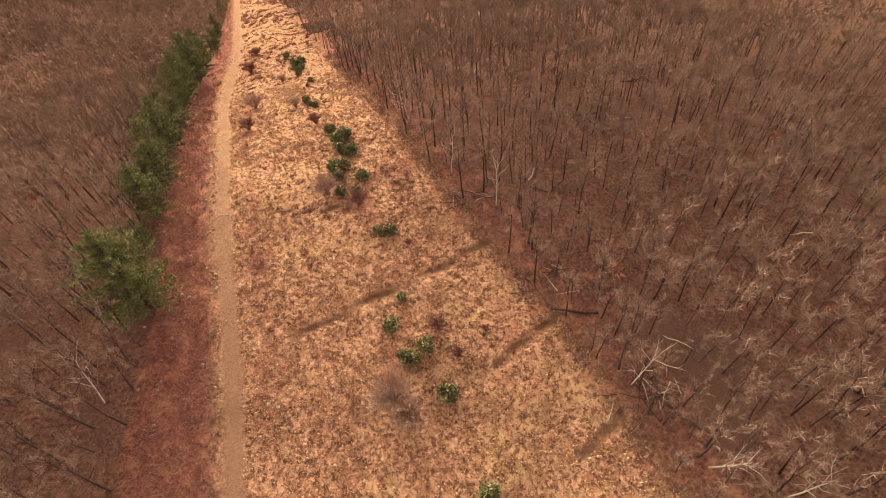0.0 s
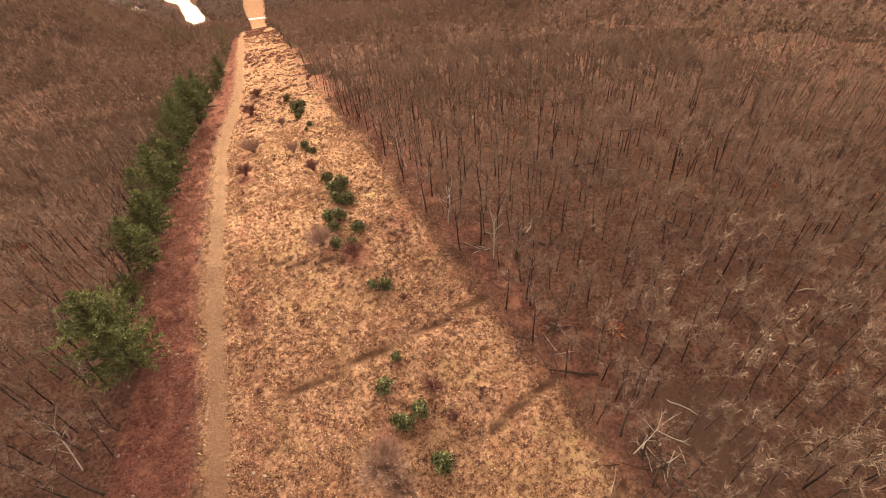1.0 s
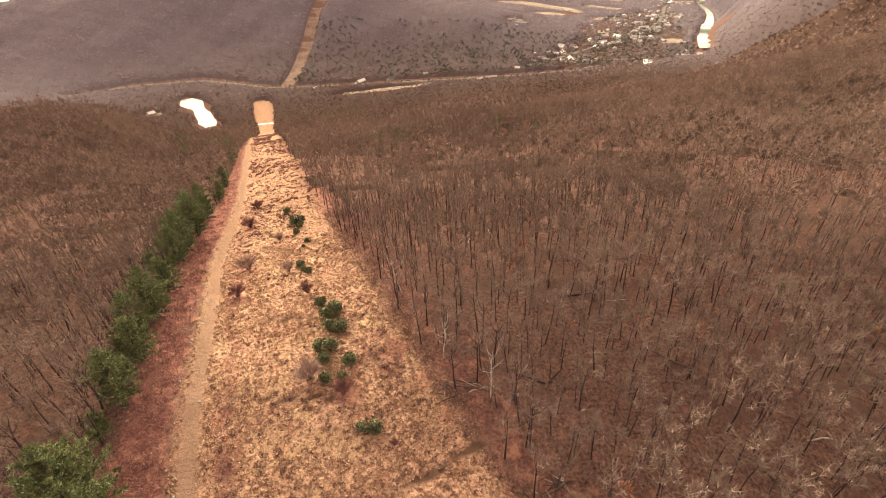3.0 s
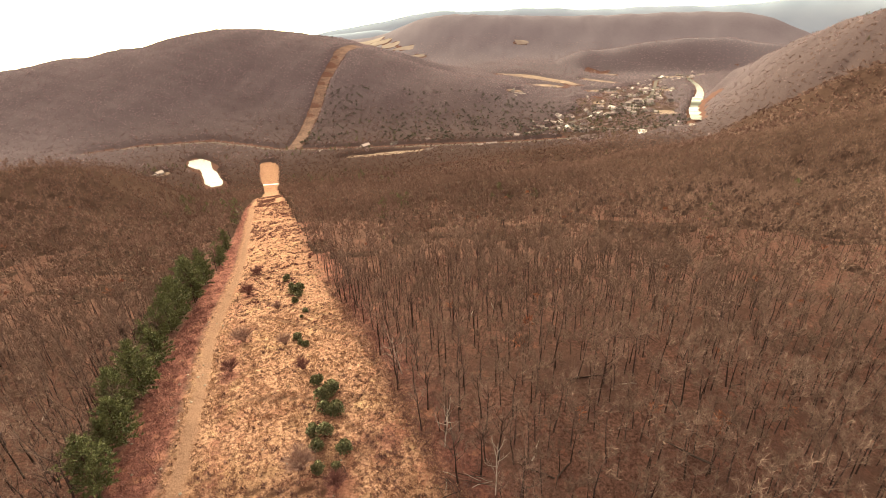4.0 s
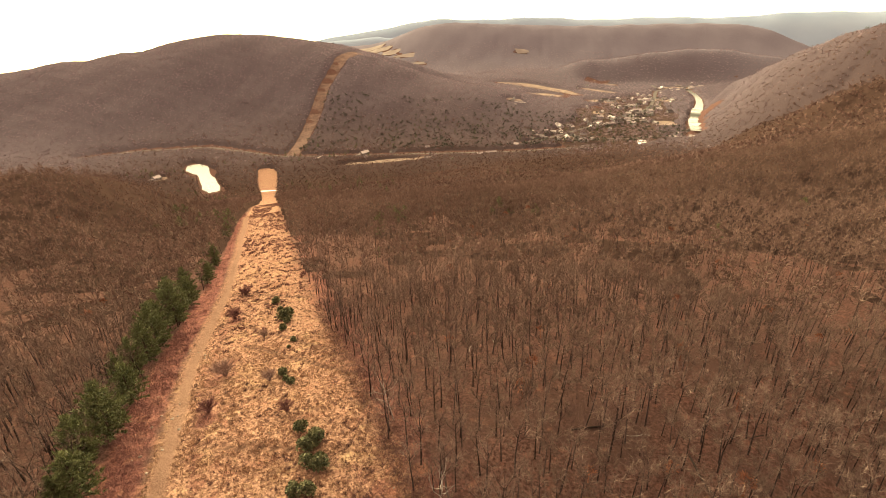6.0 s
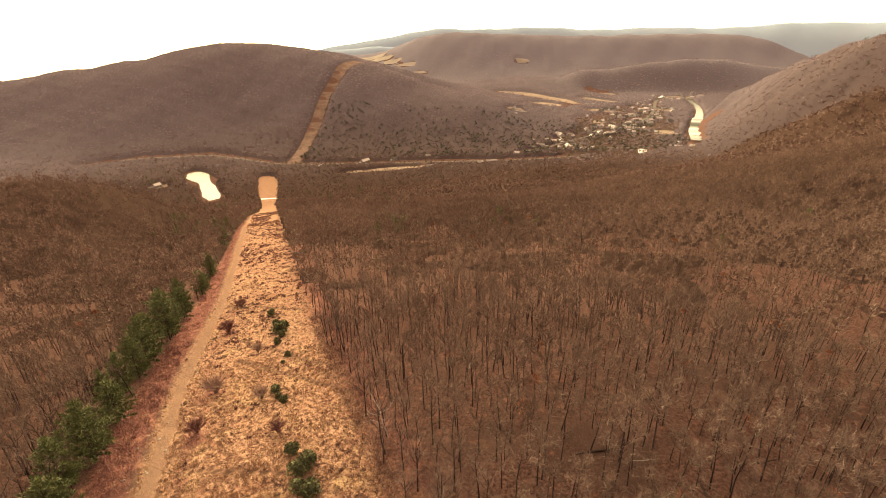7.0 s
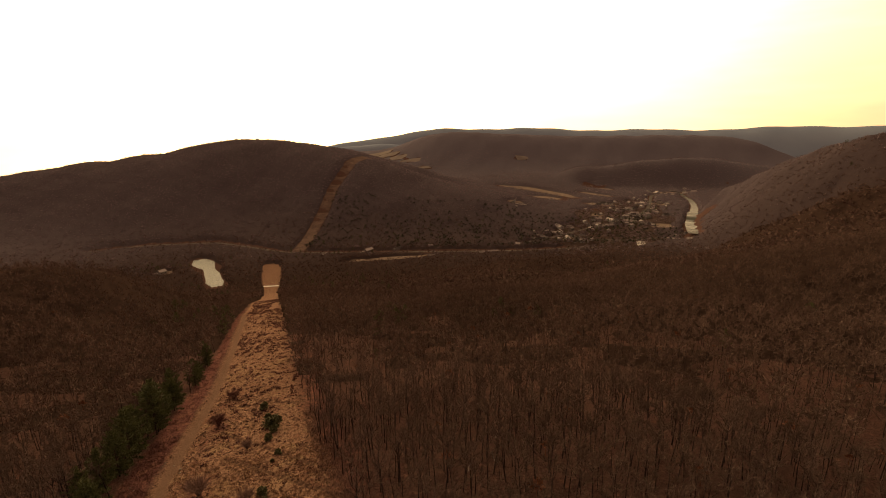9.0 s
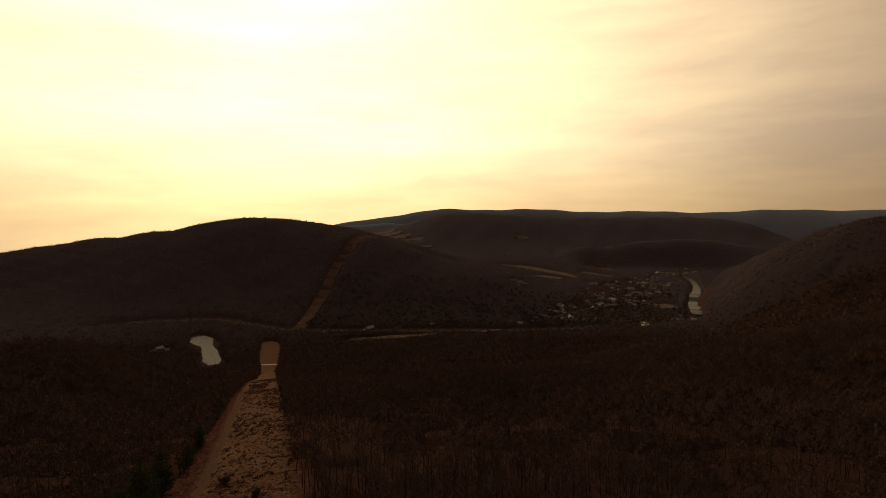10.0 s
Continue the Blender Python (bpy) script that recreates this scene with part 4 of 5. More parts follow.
def sow(name, kinds, t, c, mat, label, sizes):
    x, y = to_xy(t, c)
    soup = scatter(kinds, x, y, ground_at(x, y), rng.uniform(*sizes, len(x)), rng.uniform(0, 6.28, len(x)), rng.integers(0, len(kinds), len(x)))
    return tagged(new(name, soup.mesh(name, [mat])), label, "undergrowth", kind="stuff")


n = 22000
st = np.concatenate([rng.uniform(-4, 95, 17000), rng.uniform(95, 300, 5000)])
sc = rng.uniform(-16, 21, n)
a, b, d, e = cover_at(st, sc)
patchy = wavy(st * 0.22, sc * 0.22, 8)
ok = (a > rng.uniform(0.3, 0.75, n)) & (b < 0.5) & (d < 0.45) & (e < 0.3) & (patchy > rng.uniform(-0.2, 0.8, n))
sow("dry_grass", [grass_clump(40 + k, 9, 0.34, 0.10, 0.17) for k in range(4)], st[ok], sc[ok], DRY_GRASS, "tufts of pale dry grass", (0.6, 1.3))
# rounded clods of matted grass, and a thicket of brown tussocks beside the evergreens
def clod(seed):
    r = np.random.default_rng(seed)
    w = np.arange(6) * math.pi / 3
    ring = [np.column_stack([np.cos(w) * k, np.sin(w) * k, np.full(6, h)]) + r.normal(size=(6, 3)) * 0.05 for k, h in ((0.5, -0.08), (0.36, 0.30))]
    v = np.concatenate([*ring, [(r.normal() * 0.05, r.normal() * 0.05, 0.50)]])
    f = []
    for k in range(6):
        e = (k + 1) % 6
        f += [(k, e, 6 + e), (k, 6 + e, 6 + k), (6 + k, 6 + e, 12)]
    return v, np.array(f), np.zeros(len(f), int)


n = 13000
st, sc = rng.uniform(-4, 150, n), rng.uniform(-16, 21, n)
a, b, d, e = cover_at(st, sc)
ok = (a > rng.uniform(0.3, 0.8, n)) & (b < 0.4) & (d < 0.5) & (e < 0.3) & (wavy(st * 0.13, sc * 0.13, 44) > rng.uniform(-0.1, 0.9, n))
sow("grass_clods", [clod(700 + k) for k in range(5)], st[ok], sc[ok], MATTED_GRASS, "matted rounded clods of pale dry grass", (0.10, 0.31))
st, sc = rng.normal(46, 5.5, 150), rng.normal(10.5, 2.4, 150)
ok = sc < edge_right(st) - 1
sow("brown_tussocks", [grass_clump(46 + k, 26, 0.62, 0.07, 0.2) for k in range(3)], st[ok], sc[ok], STEMS, "red-brown tussocks beside the evergreen shrubs", (0.4, 0.85))
# taller brown tussocks
n = 900
st, sc = rng.uniform(0, 180, n), rng.uniform(-10, 16, n)
a, b, d, e = cover_at(st, sc)
ok = (a > 0.6) & (b < 0.2) & (wavy(st * 0.09, sc * 0.09, 3) > rng.uniform(0.25, 0.8, n))
sow("brown_tussocks", [grass_clump(50 + k, 26, 0.62, 0.07, 0.2) for k in range(3)], st[ok], sc[ok], STEMS, "brown tussocks of dead weeds among the grass", (0.5, 1.1))
# small dark weed heads dotted over the grass
n = 6500
st, sc = rng.uniform(-2, 130, n), rng.uniform(-14, 20, n)
a, b, d, e = cover_at(st, sc)
ok = (a > 0.5) & (b < 0.4) & (wavy(st * 0.15, sc * 0.15, 17) > rng.uniform(0.1, 0.8, n))
sow("weed_heads", [grass_clump(55 + k, 9, 0.24, 0.11, 0.09) for k in range(3)], st[ok], sc[ok], STEMS, "small dark dead weeds dotted over the grass", (0.6, 1.3))
n = 5200
st, sc = rng.uniform(70, 430, n), rng.uniform(-7, 12, n)
a, b, d, e = cover_at(st, sc)
ok = (a > 0.5) & (b < 0.4) & (wavy(st * 0.06, sc * 0.12, 18) > rng.uniform(0.1, 0.8, n)) & (rng.uniform(70, 210, n) < st)
sow("brown_weeds", [grass_clump(58 + k, 9, 0.26, 0.14, 0.12) for k in range(3)], st[ok], sc[ok], RED_BRUSH, "red-brown dead weeds down the grassy strip", (1.2, 2.8))
# red-brown brush between the trail and the trees
n = 26000
st = np.concatenate([rng.uniform(0, 110, 18000), rng.uniform(110, 330, 8000)])
sc = np.where(rng.uniform(0, 1, n) < 0.8, rng.uniform(-27, -7, n), rng.uniform(-7, 16, n))
a, b, d, e = cover_at(st, sc)
ok = (d > rng.uniform(0.35, 0.8, n)) & (b < 0.4)
sow("red_brush", [grass_clump(60 + k, 8, 0.7, 0.05, 0.2) for k in range(4)], st[ok], sc[ok], RED_BRUSH, "low red-brown brambles and leafless brush", (0.5, 1.25))
# saplings and scrub under the edge of the woods
n = 17000
st, sc = rng.uniform(-12, 110, n), rng.uniform(-60, 62, n)
near = rng.uniform(0, 1, n) < 0.14
sc = np.where(near, edge_right(st) + np.abs(rng.normal(size=n)) * 4.0 - 0.6, sc)
x, y = to_xy(st, sc)
ok = ~is_open(x, y) | near
sow("woodland_scrub", [grass_clump(70 + k, 7, 1.3, 0.035, 0.35) for k in range(4)], st[ok], sc[ok], STEMS, "thin leafless grey-brown saplings under the trees", (0.5, 1.3))


# young beeches that keep their rust-coloured leaves, dotted through the woods
n = 150
st, sc = rng.uniform(10, 320, n), np.where(rng.uniform(0, 1, n) < 0.7, rng.uniform(24, 190, n), rng.uniform(-120, -30, n))
ok = ~is_open(*to_xy(st, sc))
sow("rusty_saplings", [crown_clump(np.random.default_rng(800 + k), 2.6, 3.6, 60, 0.55) for k in range(4)], st[ok], sc[ok], RUST_LEAVES, "young trees holding dry rust-coloured leaves", (0.6, 1.3))


def rock(seed):
    r = np.random.default_rng(seed)
    bm = bmesh.new()
    bmesh.ops.create_icosphere(bm, subdivisions=2, radius=0.5)
    cut = [unit(r.normal(size=3)) for _ in range(7)]
    for v in bm.verts:
        p = np.array(v.co)
        for q in cut:
            over = p @ q - 0.36
            if over > 0:
                p = p - q * over
        v.co = Vector(p * (1.0, 0.8, 0.55))
    me = bpy.data.meshes.new("rock")
    bm.to_mesh(me)
    bm.free()
    me.materials.append(STONE)
    return tagged(new("rock", me), "small pale angular stone lying in brush", "rock", "stones on the strip")


spots = [(rng.uniform(22, 110), rng.uniform(-23, -9.5), rng.uniform(0.22, 0.55)) for _ in range(70)] + [(rng.uniform(10, 90), rng.uniform(-6, 14), rng.uniform(0.16, 0.4)) for _ in range(26)]
strew([rock(k) for k in range(4)], spots)


# ---- dead wood ----
def snag(seed, tall, lean, turn, t, c, label):
    """A bleached dead tree that leans over."""
    r = np.random.default_rng(seed)
    wood = Soup()
    pts = [np.array([0, 0, -0.4]), np.array([0.1, 0.05, tall * 0.3]), np.array([0.35, 0.0, tall * 0.62]), np.array([0.3, 0.3, tall])]
    tube(wood, pts, [0.085, 0.07, 0.05, 0.018], 6)
    for k in range(9):
        u = 0.32 + 0.07 * k
        o = pts[1] + (pts[2] - pts[1]) * (u - 0.3) / 0.32 if u < 0.62 else pts[2] + (pts[3] - pts[2]) * (u - 0.62) / 0.38
        az, el = 2.4 * k + r.uniform(-0.4, 0.4), r.uniform(0.5, 1.1)
        d = np.array([math.cos(az) * math.cos(el), math.sin(az) * math.cos(el), math.sin(el)])
        ln = tall * r.uniform(0.22, 0.42)
        m = o + d * ln * 0.5 + r.normal(size=3) * 0.08 * ln
        e = o + d * ln + r.normal(size=3) * 0.12 * ln + (0, 0, 0.15 * ln)
        tube(wood, [o, m, e], [0.038, 0.026, 0.009], 4)
        for q in range(3):
            f = r.normal(size=3) * 0.7 + d
            tube(wood, [m + (e - m) * 0.3 * q, m + (e - m) * 0.3 * q + unit(f) * ln * r.uniform(0.25, 0.45)], [0.015, 0.005], 3)
    tree = new("dead_tree")
    part("trunk", wood.mesh("trunk", [PALE_WOOD]), tree)
    tree.matrix_world = at_tc(t, c, turn) @ pose(0, 0, 0, lean)
    return tagged(tree, label, "dead tree")


dead = "bleached leafless dead tree leaning at the wood's edge"
snag(1, 6.5, 10, 60, 12.5, 23.0, dead)
snag(2, 5.0, 25, 40, 3.5, 25.0, dead)
snag(3, 5.0, 22, 75, -1.0, 29.5, dead)
snag(4, 6.0, 30, 200, 30.5, -26.0, dead)
snag(5, 5.5, 15, 120, 38.5, -25.5, dead)
snag(6, 6.6, 8, 10, 45.5, 17.5, "pale grey dead tree standing at the wood's edge")
snag(7, 6.6, 12, 150, 38.0, 20.5, "pale grey dead tree standing at the wood's edge")
snag(8, 6.6, 10, 250, 60.0, 16.5, "pale grey dead tree standing at the wood's edge")


def log_mesh(seed, long, thick, mat):
    r = np.random.default_rng(seed)
    s = Soup()
    xs = np.linspace(-long / 2, long / 2, 5)
    tube(s, [(x, r.normal() * 0.03 * long, thick * 0.4 + r.normal() * 0.02) for x in xs], thick * np.array([1, 0.92, 0.8, 0.6, 0.25]), 6)
    return s.mesh("log", [mat])


logs = [log_mesh(80, 6.0, 0.13, BARK), log_mesh(81, 4.0, 0.09, PALE_WOOD), log_mesh(82, 7.5, 0.16, BARK)]
kinds = [tagged(new("fallen_log", me), "fallen tree trunk on leaf litter", "log", "fallen logs in the woods") for me in logs]
spots = []
while len(spots) < 44:
    t, c = rng.uniform(-5, 110), rng.uniform(-50, 60)
    if not is_open(*to_xy(np.array(t), np.array(c))):
        spots.append((t, c, rng.uniform(0.6, 1.1)))
strew(kinds, spots)


def brush_pile(t, c, n, reach, seed):
    """Cut branches thrown together: each stick is a part."""
    r = np.random.default_rng(seed)
    pile = new("brush_pile")
    pile.matrix_world = at_tc(t, c)
    me = log_mesh(90 + seed, 3.2, 0.045, BARK)
    me2 = log_mesh(95 + seed, 2.4, 0.04, PALE_WOOD)
    for k in range(n):
        ob = part("stick", me if k % 4 else me2, pile)
        a = r.uniform(0, 6.28)
        q = reach * math.sqrt(r.uniform(0, 1))
        ob.matrix_basis = pose(math.cos(a) * q * 1.6, math.sin(a) * q, 0.1 + 0.5 * (1 - q / reach) * r.uniform(0.2, 1), r.uniform(-8, 8), r.uniform(-14, 14), r.uniform(0, 360)) @ Matrix.Scale(r.uniform(0.6, 1.3), 4)
    return tagged(pile, "tangle of cut dark branches at the wood's edge", "brush pile", "brush piles along the clearing")


brush_pile(26.0, 20.8, 34, 2.4, 1)
brush_pile(11.5, 23.5, 40, 2.8, 2)
brush_pile(40.5, 17.5, 20, 1.8, 3)

# ---- the valley and the far slopes ----
def ribbon(name, line, lift, mat, label, category, xy=False, steps=14, dip=0.0, kind="structure"):
    """A draped band along a line of (t, c, half width)."""
    p = np.array(line, float)
    s = np.linspace(0, len(p) - 1, steps * (len(p) - 1) + 1)
    k = np.arange(len(p))
    q = np.column_stack([np.interp(s, k, p[:, i]) for i in range(3)])
    for _ in range(6):
        q[1:-1] = 0.25 * q[:-2] + 0.5 * q[1:-1] + 0.25 * q[2:]
    a, b = (q[:, 0], q[:, 1]) if xy else to_xy(q[:, 0], q[:, 1])
    dx, dy = np.gradient(a), np.gradient(b)
    ln = np.hypot(dx, dy)
    w = q[:, 2] * (1 + 0.05 * np.sin(s * 5.1) + 0.02 * np.sin(s * 11.7))
    off = np.linspace(-1, 1, 7)
    X = a[:, None] + (-dy / ln * w)[:, None] * off
    Y = b[:, None] + (dx / ln * w)[:, None] * off
    Z = ground_at(X, Y)
    if dip:
        Z = np.repeat(Z.max(axis=1)[:, None], 7, 1)
    ob = new(name, sheet_mesh(name, X, Y, Z + lift))
    ob.data.materials.append(mat)
    return tagged(ob, label, category, kind=kind)


ribbon("river", RIVER_WEST, 0.3, WATER, "calm pale river reflecting the sky", "river", dip=1)
ribbon("river", RIVER_EAST, 0.3, WATER, "calm pale river reflecting the sky", "river", dip=1)
ribbon("far_cleared_strip", FAR_STRIP, 0.5, FAR_GRASS, "grassy cleared strip climbing the far mountain", "clearing", xy=True, steps=40)
ribbon("gravel_crossing", ((818, -9, 3.2), (808, 22, 3.4)), 0.4, WHITE_GRAVEL, "pale gravel crossing at the foot of the strip", "gravel road")
ribbon("road", FOOT_ROAD, 0.5, GRAVEL, "narrow pale road along the mountain's foot", "road", xy=True)
ribbon("road", MAIN, 0.6, GRAVEL, "pale village street running up the valley", "road")
ribbon("road", ((889, 700, 4), (860, 760, 5), (851, 853, 5), (845, 887, 5)), 0.6, GRAVEL, "pale gravel road by the river", "road")
ribbon("gravel_lot", ((841, 775, 8), (800, 742, 9), (770, 720, 6)), 0.7, WHITE_GRAVEL, "bright gravel lot beside the river road", "gravel lot")
for line in FIELD_LINES:
    ribbon("field", line, 1.0, FIELD, "narrow straw-coloured field on the slope behind the village", "field")
# mown ground between the houses
V, C = np.meshgrid(np.linspace(-1, 1, 30), np.linspace(-1, 1, 60), indexing="ij")
vc = C * 412
vt = V * np.sqrt(np.maximum(1 - C ** 2, 0)) * (118 + 20 * np.sin(vc * 0.02))
T, D = 1060 + vt * 0.752 + vc * 0.661, 900 - vt * 0.661 + vc * 0.752
X, Y = to_xy(T, D)
lawn = new("village_green", sheet_mesh("village_green", X, Y, ground_at(X, Y) + 0.25))
lawn.data.materials.append(LAWN)
tagged(lawn, "brown winter lawns between the village houses", "lawn", kind="structure")
for n, (t, c, a, b, turn) in enumerate(FIELDS):
    k, s = math.cos(radians(turn)), math.sin(radians(turn))
    g = np.linspace(-1, 1, 15)
    R, A = np.meshgrid(np.linspace(0, 1, 8), np.linspace(0, 2 * math.pi, 33), indexing="ij")
    wob = 1 + 0.13 * np.sin(3 * A + n) + 0.08 * np.sin(7 * A + 2 * n)
    u, v = R * np.sign(np.cos(A)) * np.abs(np.cos(A)) ** 0.6 * a * wob, R * np.sign(np.sin(A)) * np.abs(np.sin(A)) ** 0.6 * b * wob
    T, C = t + u * k - v * s, c + u * s + v * k
    X, Y = to_xy(T, C)
    ob = new("field", sheet_mesh("field", X, Y, ground_at(X, Y) + 0.5 + (2.0 if t > 2000 else 0)))
    ob.data.materials.append(PALE_FIELD if t > 2000 else FIELD)
    tagged(ob, "pale straw-coloured open field among bare woods", "field", "fields in the valley", kind="structure")


def block(bm, x0, x1, y0, y1, z0, z1):
    v = [bm.verts.new((x, y, z)) for z in (z0, z1) for x, y in ((x0, y0), (x1, y0), (x1, y1), (x0, y1))]
    for q in ((0, 3, 2, 1), (4, 5, 6, 7), (0, 1, 5, 4), (1, 2, 6, 5), (2, 3, 7, 6), (3, 0, 4, 7)):
        bm.faces.new([v[i] for i in q])


def mesh_of(bm, name, mat):
    me = bpy.data.meshes.new(name)
    bm.to_mesh(me)
    bm.free()
    me.materials.append(mat)
    return me


def house(wide, deep, tall, wing):
    """A gabled house with windows, a door and a chimney."""
    ob = new("house")
    bm = bmesh.new()
    rise = deep * 0.36
    prof = [(-deep / 2, -1.0), (deep / 2, -1.0), (deep / 2, tall), (0, tall + rise), (-deep / 2, tall)]
    ends = [[bm.verts.new((x, y, z)) for y, z in prof] for x in (-wide / 2, wide / 2)]
    bm.faces.new(ends[0][::-1]), bm.faces.new(ends[1])
    for k in range(5):
        e = (k + 1) % 5
        bm.faces.new((ends[0][k], ends[0][e], ends[1][e], ends[1][k]))
    if wing:
        block(bm, wide / 2 - 0.1, wide / 2 + wide * 0.4, -deep * 0.3, deep * 0.3, -1.0, tall * 0.75)
    part("wall", mesh_of(bm, "wall", SIDING), ob)
    bm = bmesh.new()
    for s in (-1, 1):
        a = [(s * (deep / 2 + 0.4), tall - 0.3), (0, tall + rise), (0, tall + rise + 0.25), (s * (deep / 2 + 0.4), tall - 0.05)]
        v = [[bm.verts.new((x, y, z)) for y, z in a] for x in (-wide / 2 - 0.4, wide / 2 + 0.4)]
        bm.faces.new(v[0][::-1]), bm.faces.new(v[1])
        for k in range(4):
            e = (k + 1) % 4
            bm.faces.new((v[0][k], v[0][e], v[1][e], v[1][k]))
    if wing:
        block(bm, wide / 2, wide / 2 + wide * 0.43, -deep * 0.33, deep * 0.33, tall * 0.75, tall * 0.75 + 0.25)
    bmesh.ops.recalc_face_normals(bm, faces=bm.faces)
    part("roof", mesh_of(bm, "roof", ROOFING), ob)
    bm = bmesh.new()
    block(bm, wide * 0.2, wide * 0.2 + 0.8, 0.3, 1.1, tall, tall + rise + 0.9)
    part("chimney", mesh_of(bm, "chimney", STONE), ob)
    bm = bmesh.new()
    block(bm, -0.6, 0.6, -0.06, 0.06, -0.8, 0.8)
    pane = mesh_of(bm, "window", PANE)
    for x in (-0.32, 0.0, 0.32):
        for y in (-1, 1):
            part("window", pane, ob).matrix_basis = pose(x * wide, y * deep / 2, tall * 0.55)
    bm = bmesh.new()
    block(bm, -0.5, 0.5, -0.08, 0.08, 0, 2.1)
    part("door", mesh_of(bm, "door", PANE), ob).matrix_basis = pose(-wide * 0.16, -deep / 2, 0.0)
    return tagged(ob, "small pale house with a gabled roof in the village", "house", "houses in the village")


homes = [house(12, 8, 4.5, True), house(10, 7.5, 5.5, False), house(15, 9, 3.6, False), house(22, 11, 4.5, True)]
spots = []
for (t0, c0, w), (t1, c1, v) in zip(MAIN, MAIN[1:]):
    ln = math.hypot(t1 - t0, c1 - c0)
    for k in range(int(ln / 17)):
        u = (k + rng.uniform(0.2, 0.8)) * 17 / ln
        side = rng.choice((-1, 1)) * rng.choice((14, 18, 34, 52), p=(0.35, 0.3, 0.2, 0.15))
        spots.append((t0 + (t1 - t0) * u - (c1 - c0) / ln * side, c0 + (c1 - c0) * u + (t1 - t0) / ln * side, rng.uniform(0.8, 1.15)))
for t, c in ((921, 620), (943, 664), (899, 663), (889, 685), (1197, 647), (1204, 662), (1140, 898), (1244, 1028), (1184, 1031), (1251, 1130), (1208, 1212), (1263, 1231), (1358, 1381), (1193, 1242), (869, 429), (871, 405), (855, 339), (888, 305), (1072, 837), (1574, 1164), (752, 821), (795, 829), (1028, 898), (1040, 915), (1055, 940), (1070, 975), (1080, 993), (966, -176), (1257, 688), (1239, 670), (1220, 682), (1224, 912), (1272, 984), (1290, 1010), (1311, 1039), (1202, 985), (1273, 1084), (1282, 1124), (1183, 1036), (1152, 1105), (1196, 1201), (1170, 1170), (1099, 1138), (1238, 1291), (1400, 1384), (1049, 918), (1071, 964), (1074, 920), (977, 869), (979, 642), (1019, 683), (927, 497), (906, 506), (822, 569), (826, 618), (1440, 930), (1400, 1060), (980, 110), (985, 200), (975, 260), (968, 330), (816, 835), (830, 864), (844, 905), (1318, 1140), (1270, 1180), (1455, 1362), (1560, 1110)):
    spots.append((t, c, rng.uniform(0.8, 1.1)))
for _ in range(70):
    t, c = rng.uniform(880, 1400), rng.uniform(560, 1340)
    if in_village(t, c):
        spots.append((t, c, rng.uniform(0.8, 1.15)))
strew(homes, spots)

conifers = [white_pine(5, 13.0, 6.0, 0.08, 0.3), white_pine(6, 11.0, 5.5, 0.08, 0.3)]
for ob in conifers:
    ob.name = "conifer"
    tagged(ob, "dark green conifer in the valley", "conifer", "conifers in the valley")
spots = []
for t, c, s, n in ((745, 72, 16, 9), (600, 112, 26, 9), (500, 100, 18, 4), (776, 149, 26, 9), (800, 79, 26, 9), (837, -119, 30, 8), (764, -62, 24, 6), (1010, 800, 90, 16), (1100, 960, 70, 16), (960, 640, 60, 12), (1150, 1100, 90, 14), (990, -170, 40, 16), (1010, -120, 30, 8), (560, 420, 60, 6), (800, 330, 60, 5), (620, 1000, 130, 12), (1010, 240, 90, 14), (1060, 420, 80, 12), (1040, 860, 60, 30), (1150, 1060, 60, 20), (930, 760, 40, 14), (1030, 130, 70, 20), (1050, 330, 90, 20), (1060, 520, 80, 18), (1000, 60, 50, 12), (1075, 250, 90, 20), (1120, 400, 100, 16)):
    for _ in range(n):
        spots.append((t + rng.normal() * s * 0.5, c + rng.normal() * s, rng.uniform(0.6, 1.15)))
strew(conifers, [p for p in spots if not is_open(*to_xy(np.array(p[0]), np.array(p[1])))])


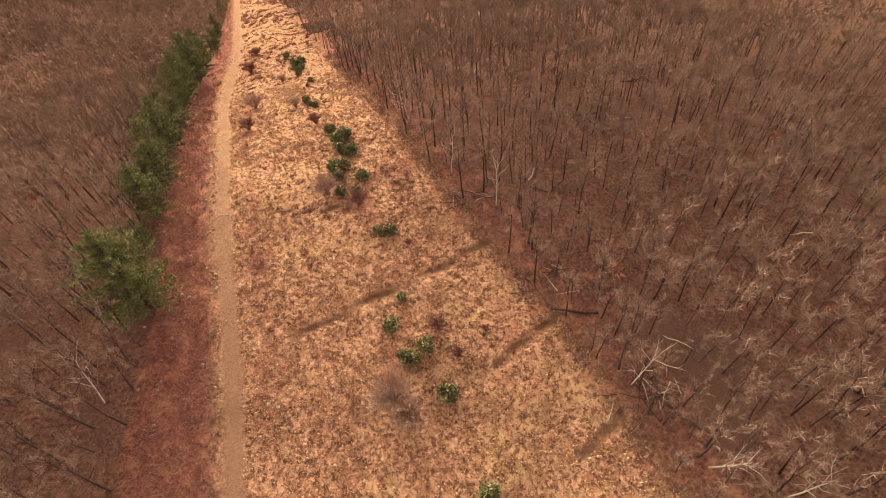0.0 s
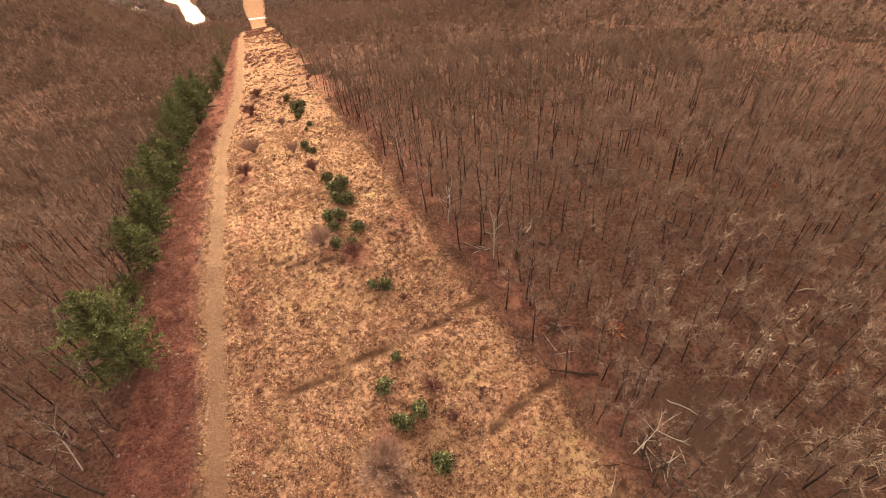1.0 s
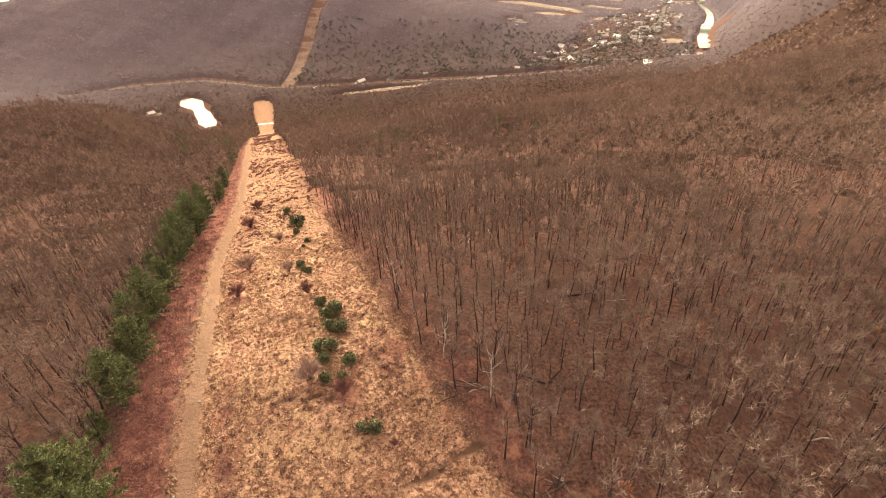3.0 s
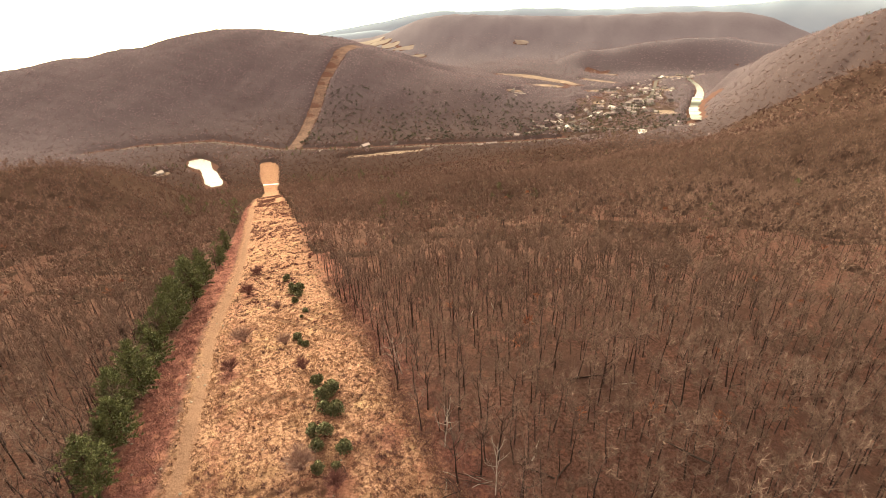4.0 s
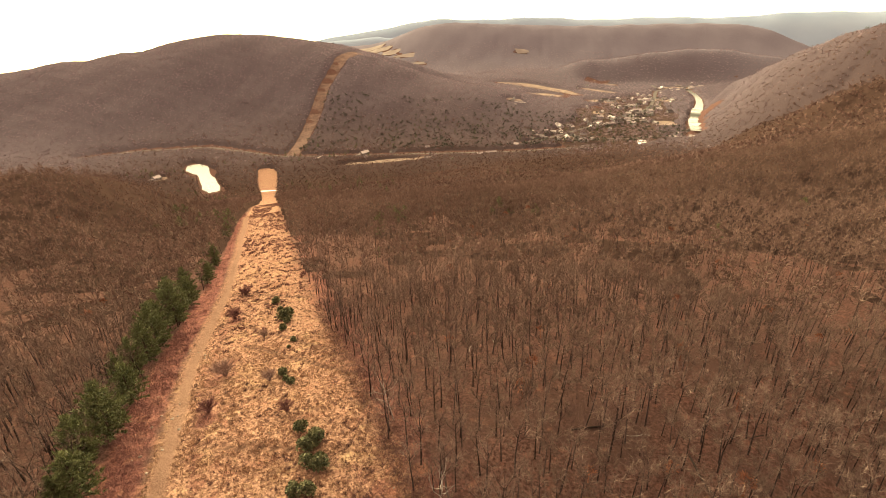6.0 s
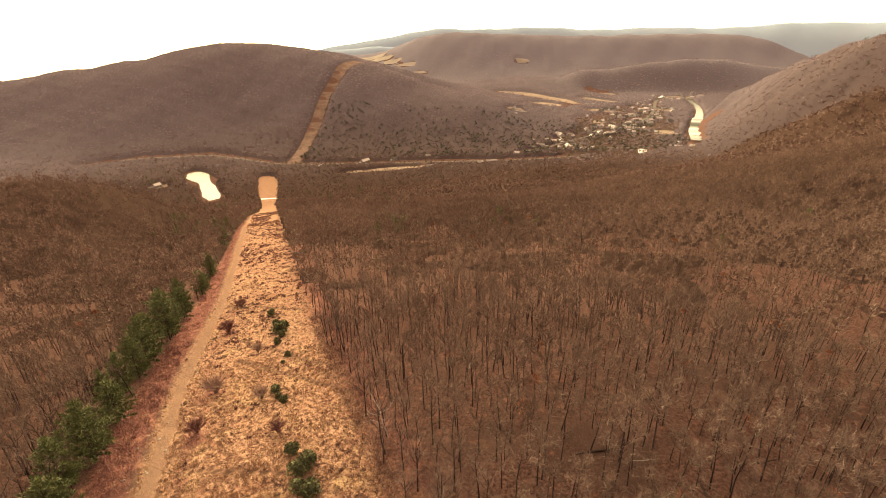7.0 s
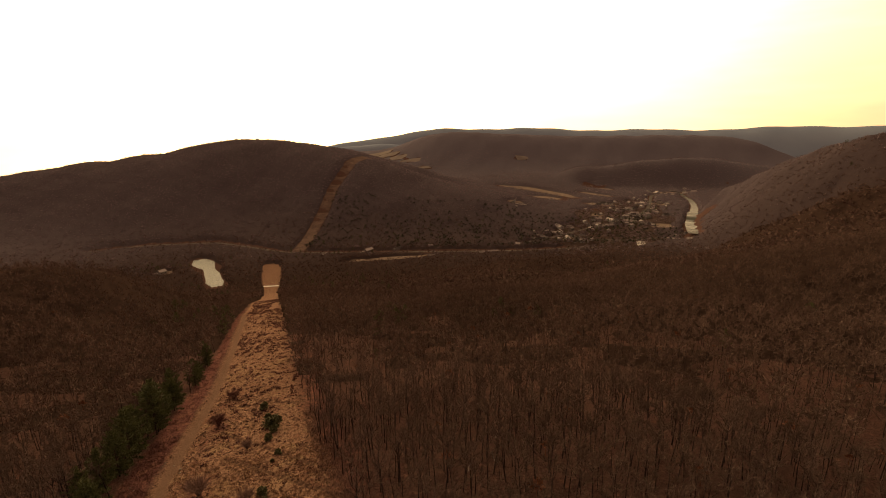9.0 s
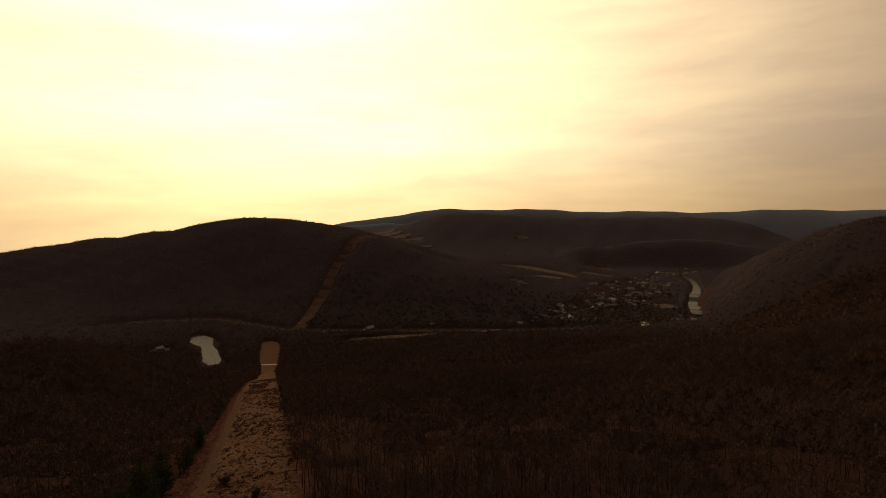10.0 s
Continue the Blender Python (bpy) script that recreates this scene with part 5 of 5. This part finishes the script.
# evergreens past counting: along the mountain's foot, and a ragged row on its crest
CONIFER = surface("far_conifers", (0.046, 0.050, 0.038), (0.096, 0.100, 0.076), 0.4, 0.03, 0.95, 0, island=0.4)
conifer_kinds = [crown_clump(np.random.default_rng(900 + k), 5.0, 13.0, 16, 3.0) for k in range(5)]
n = 1500
px = rng.uniform(-290, 560, n)
py = 1010 + 330 * rng.uniform(0, 1, n) ** 1.4
tt, cc = to_tc(px, py)
ok = ~is_open(px, py) & (wavy(px * 0.013, py * 0.017, 61) + rng.uniform(-0.25, 0.25, n) > 0.42)
sow("conifer_stand", conifer_kinds, tt[ok], cc[ok], CONIFER, "dark grey-green conifers along the mountain's foot", (0.6, 1.1))
n = 150
px = rng.uniform(-1000, -330, n)
py = np.interp(px, (-1080, -900, -740, -640, -490, -340), (1650, 1720, 1780, 1790, 1780, 1745)) + rng.normal(size=n) * 14
tt, cc = to_tc(px, py)
sow("crest_trees", conifer_kinds, tt, cc, CONIFER, "ragged row of trees along the mountain's crest", (0.55, 1.0))


# ---- the last ridges along the horizon ----
def ridge(name, near, deep, a0, a1, tall, seed, label):
    """A long low mountain seen across the plain: angles from the y axis in degrees."""
    A, R = np.meshgrid(np.radians(np.linspace(a0, a1, 90)), np.linspace(0, 1, 9), indexing="ij")
    d = near + deep * R
    end = np.clip(np.minimum(A - math.radians(a0), math.radians(a1) - A) / math.radians(16), 0, 1)
    crest = tall * end ** 0.5 * (0.93 + 0.05 * np.sin(A * 9 + seed) + 0.03 * np.sin(A * 31 + 2 * seed) + 0.012 * np.sin(A * 90))
    z = crest * np.sin(np.pi * np.clip(R, 0, 1)) ** 0.7 - 6
    ob = new(name, sheet_mesh(name, np.sin(A) * d, np.cos(A) * d, z))
    # haze comes from this painted colour, not from air
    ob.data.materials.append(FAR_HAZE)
    return tagged(ob, label, "mountain ridge", kind="structure")


ridge("backdrop_ridge", 4150, 650, -16, 62, 243, 1.0, "long ridge on the horizon, blue-grey with haze")
ridge("backdrop_ridge", 3700, 400, -18, 6, 170, 4.0, "low hills beyond pale fields, blue-grey with haze")
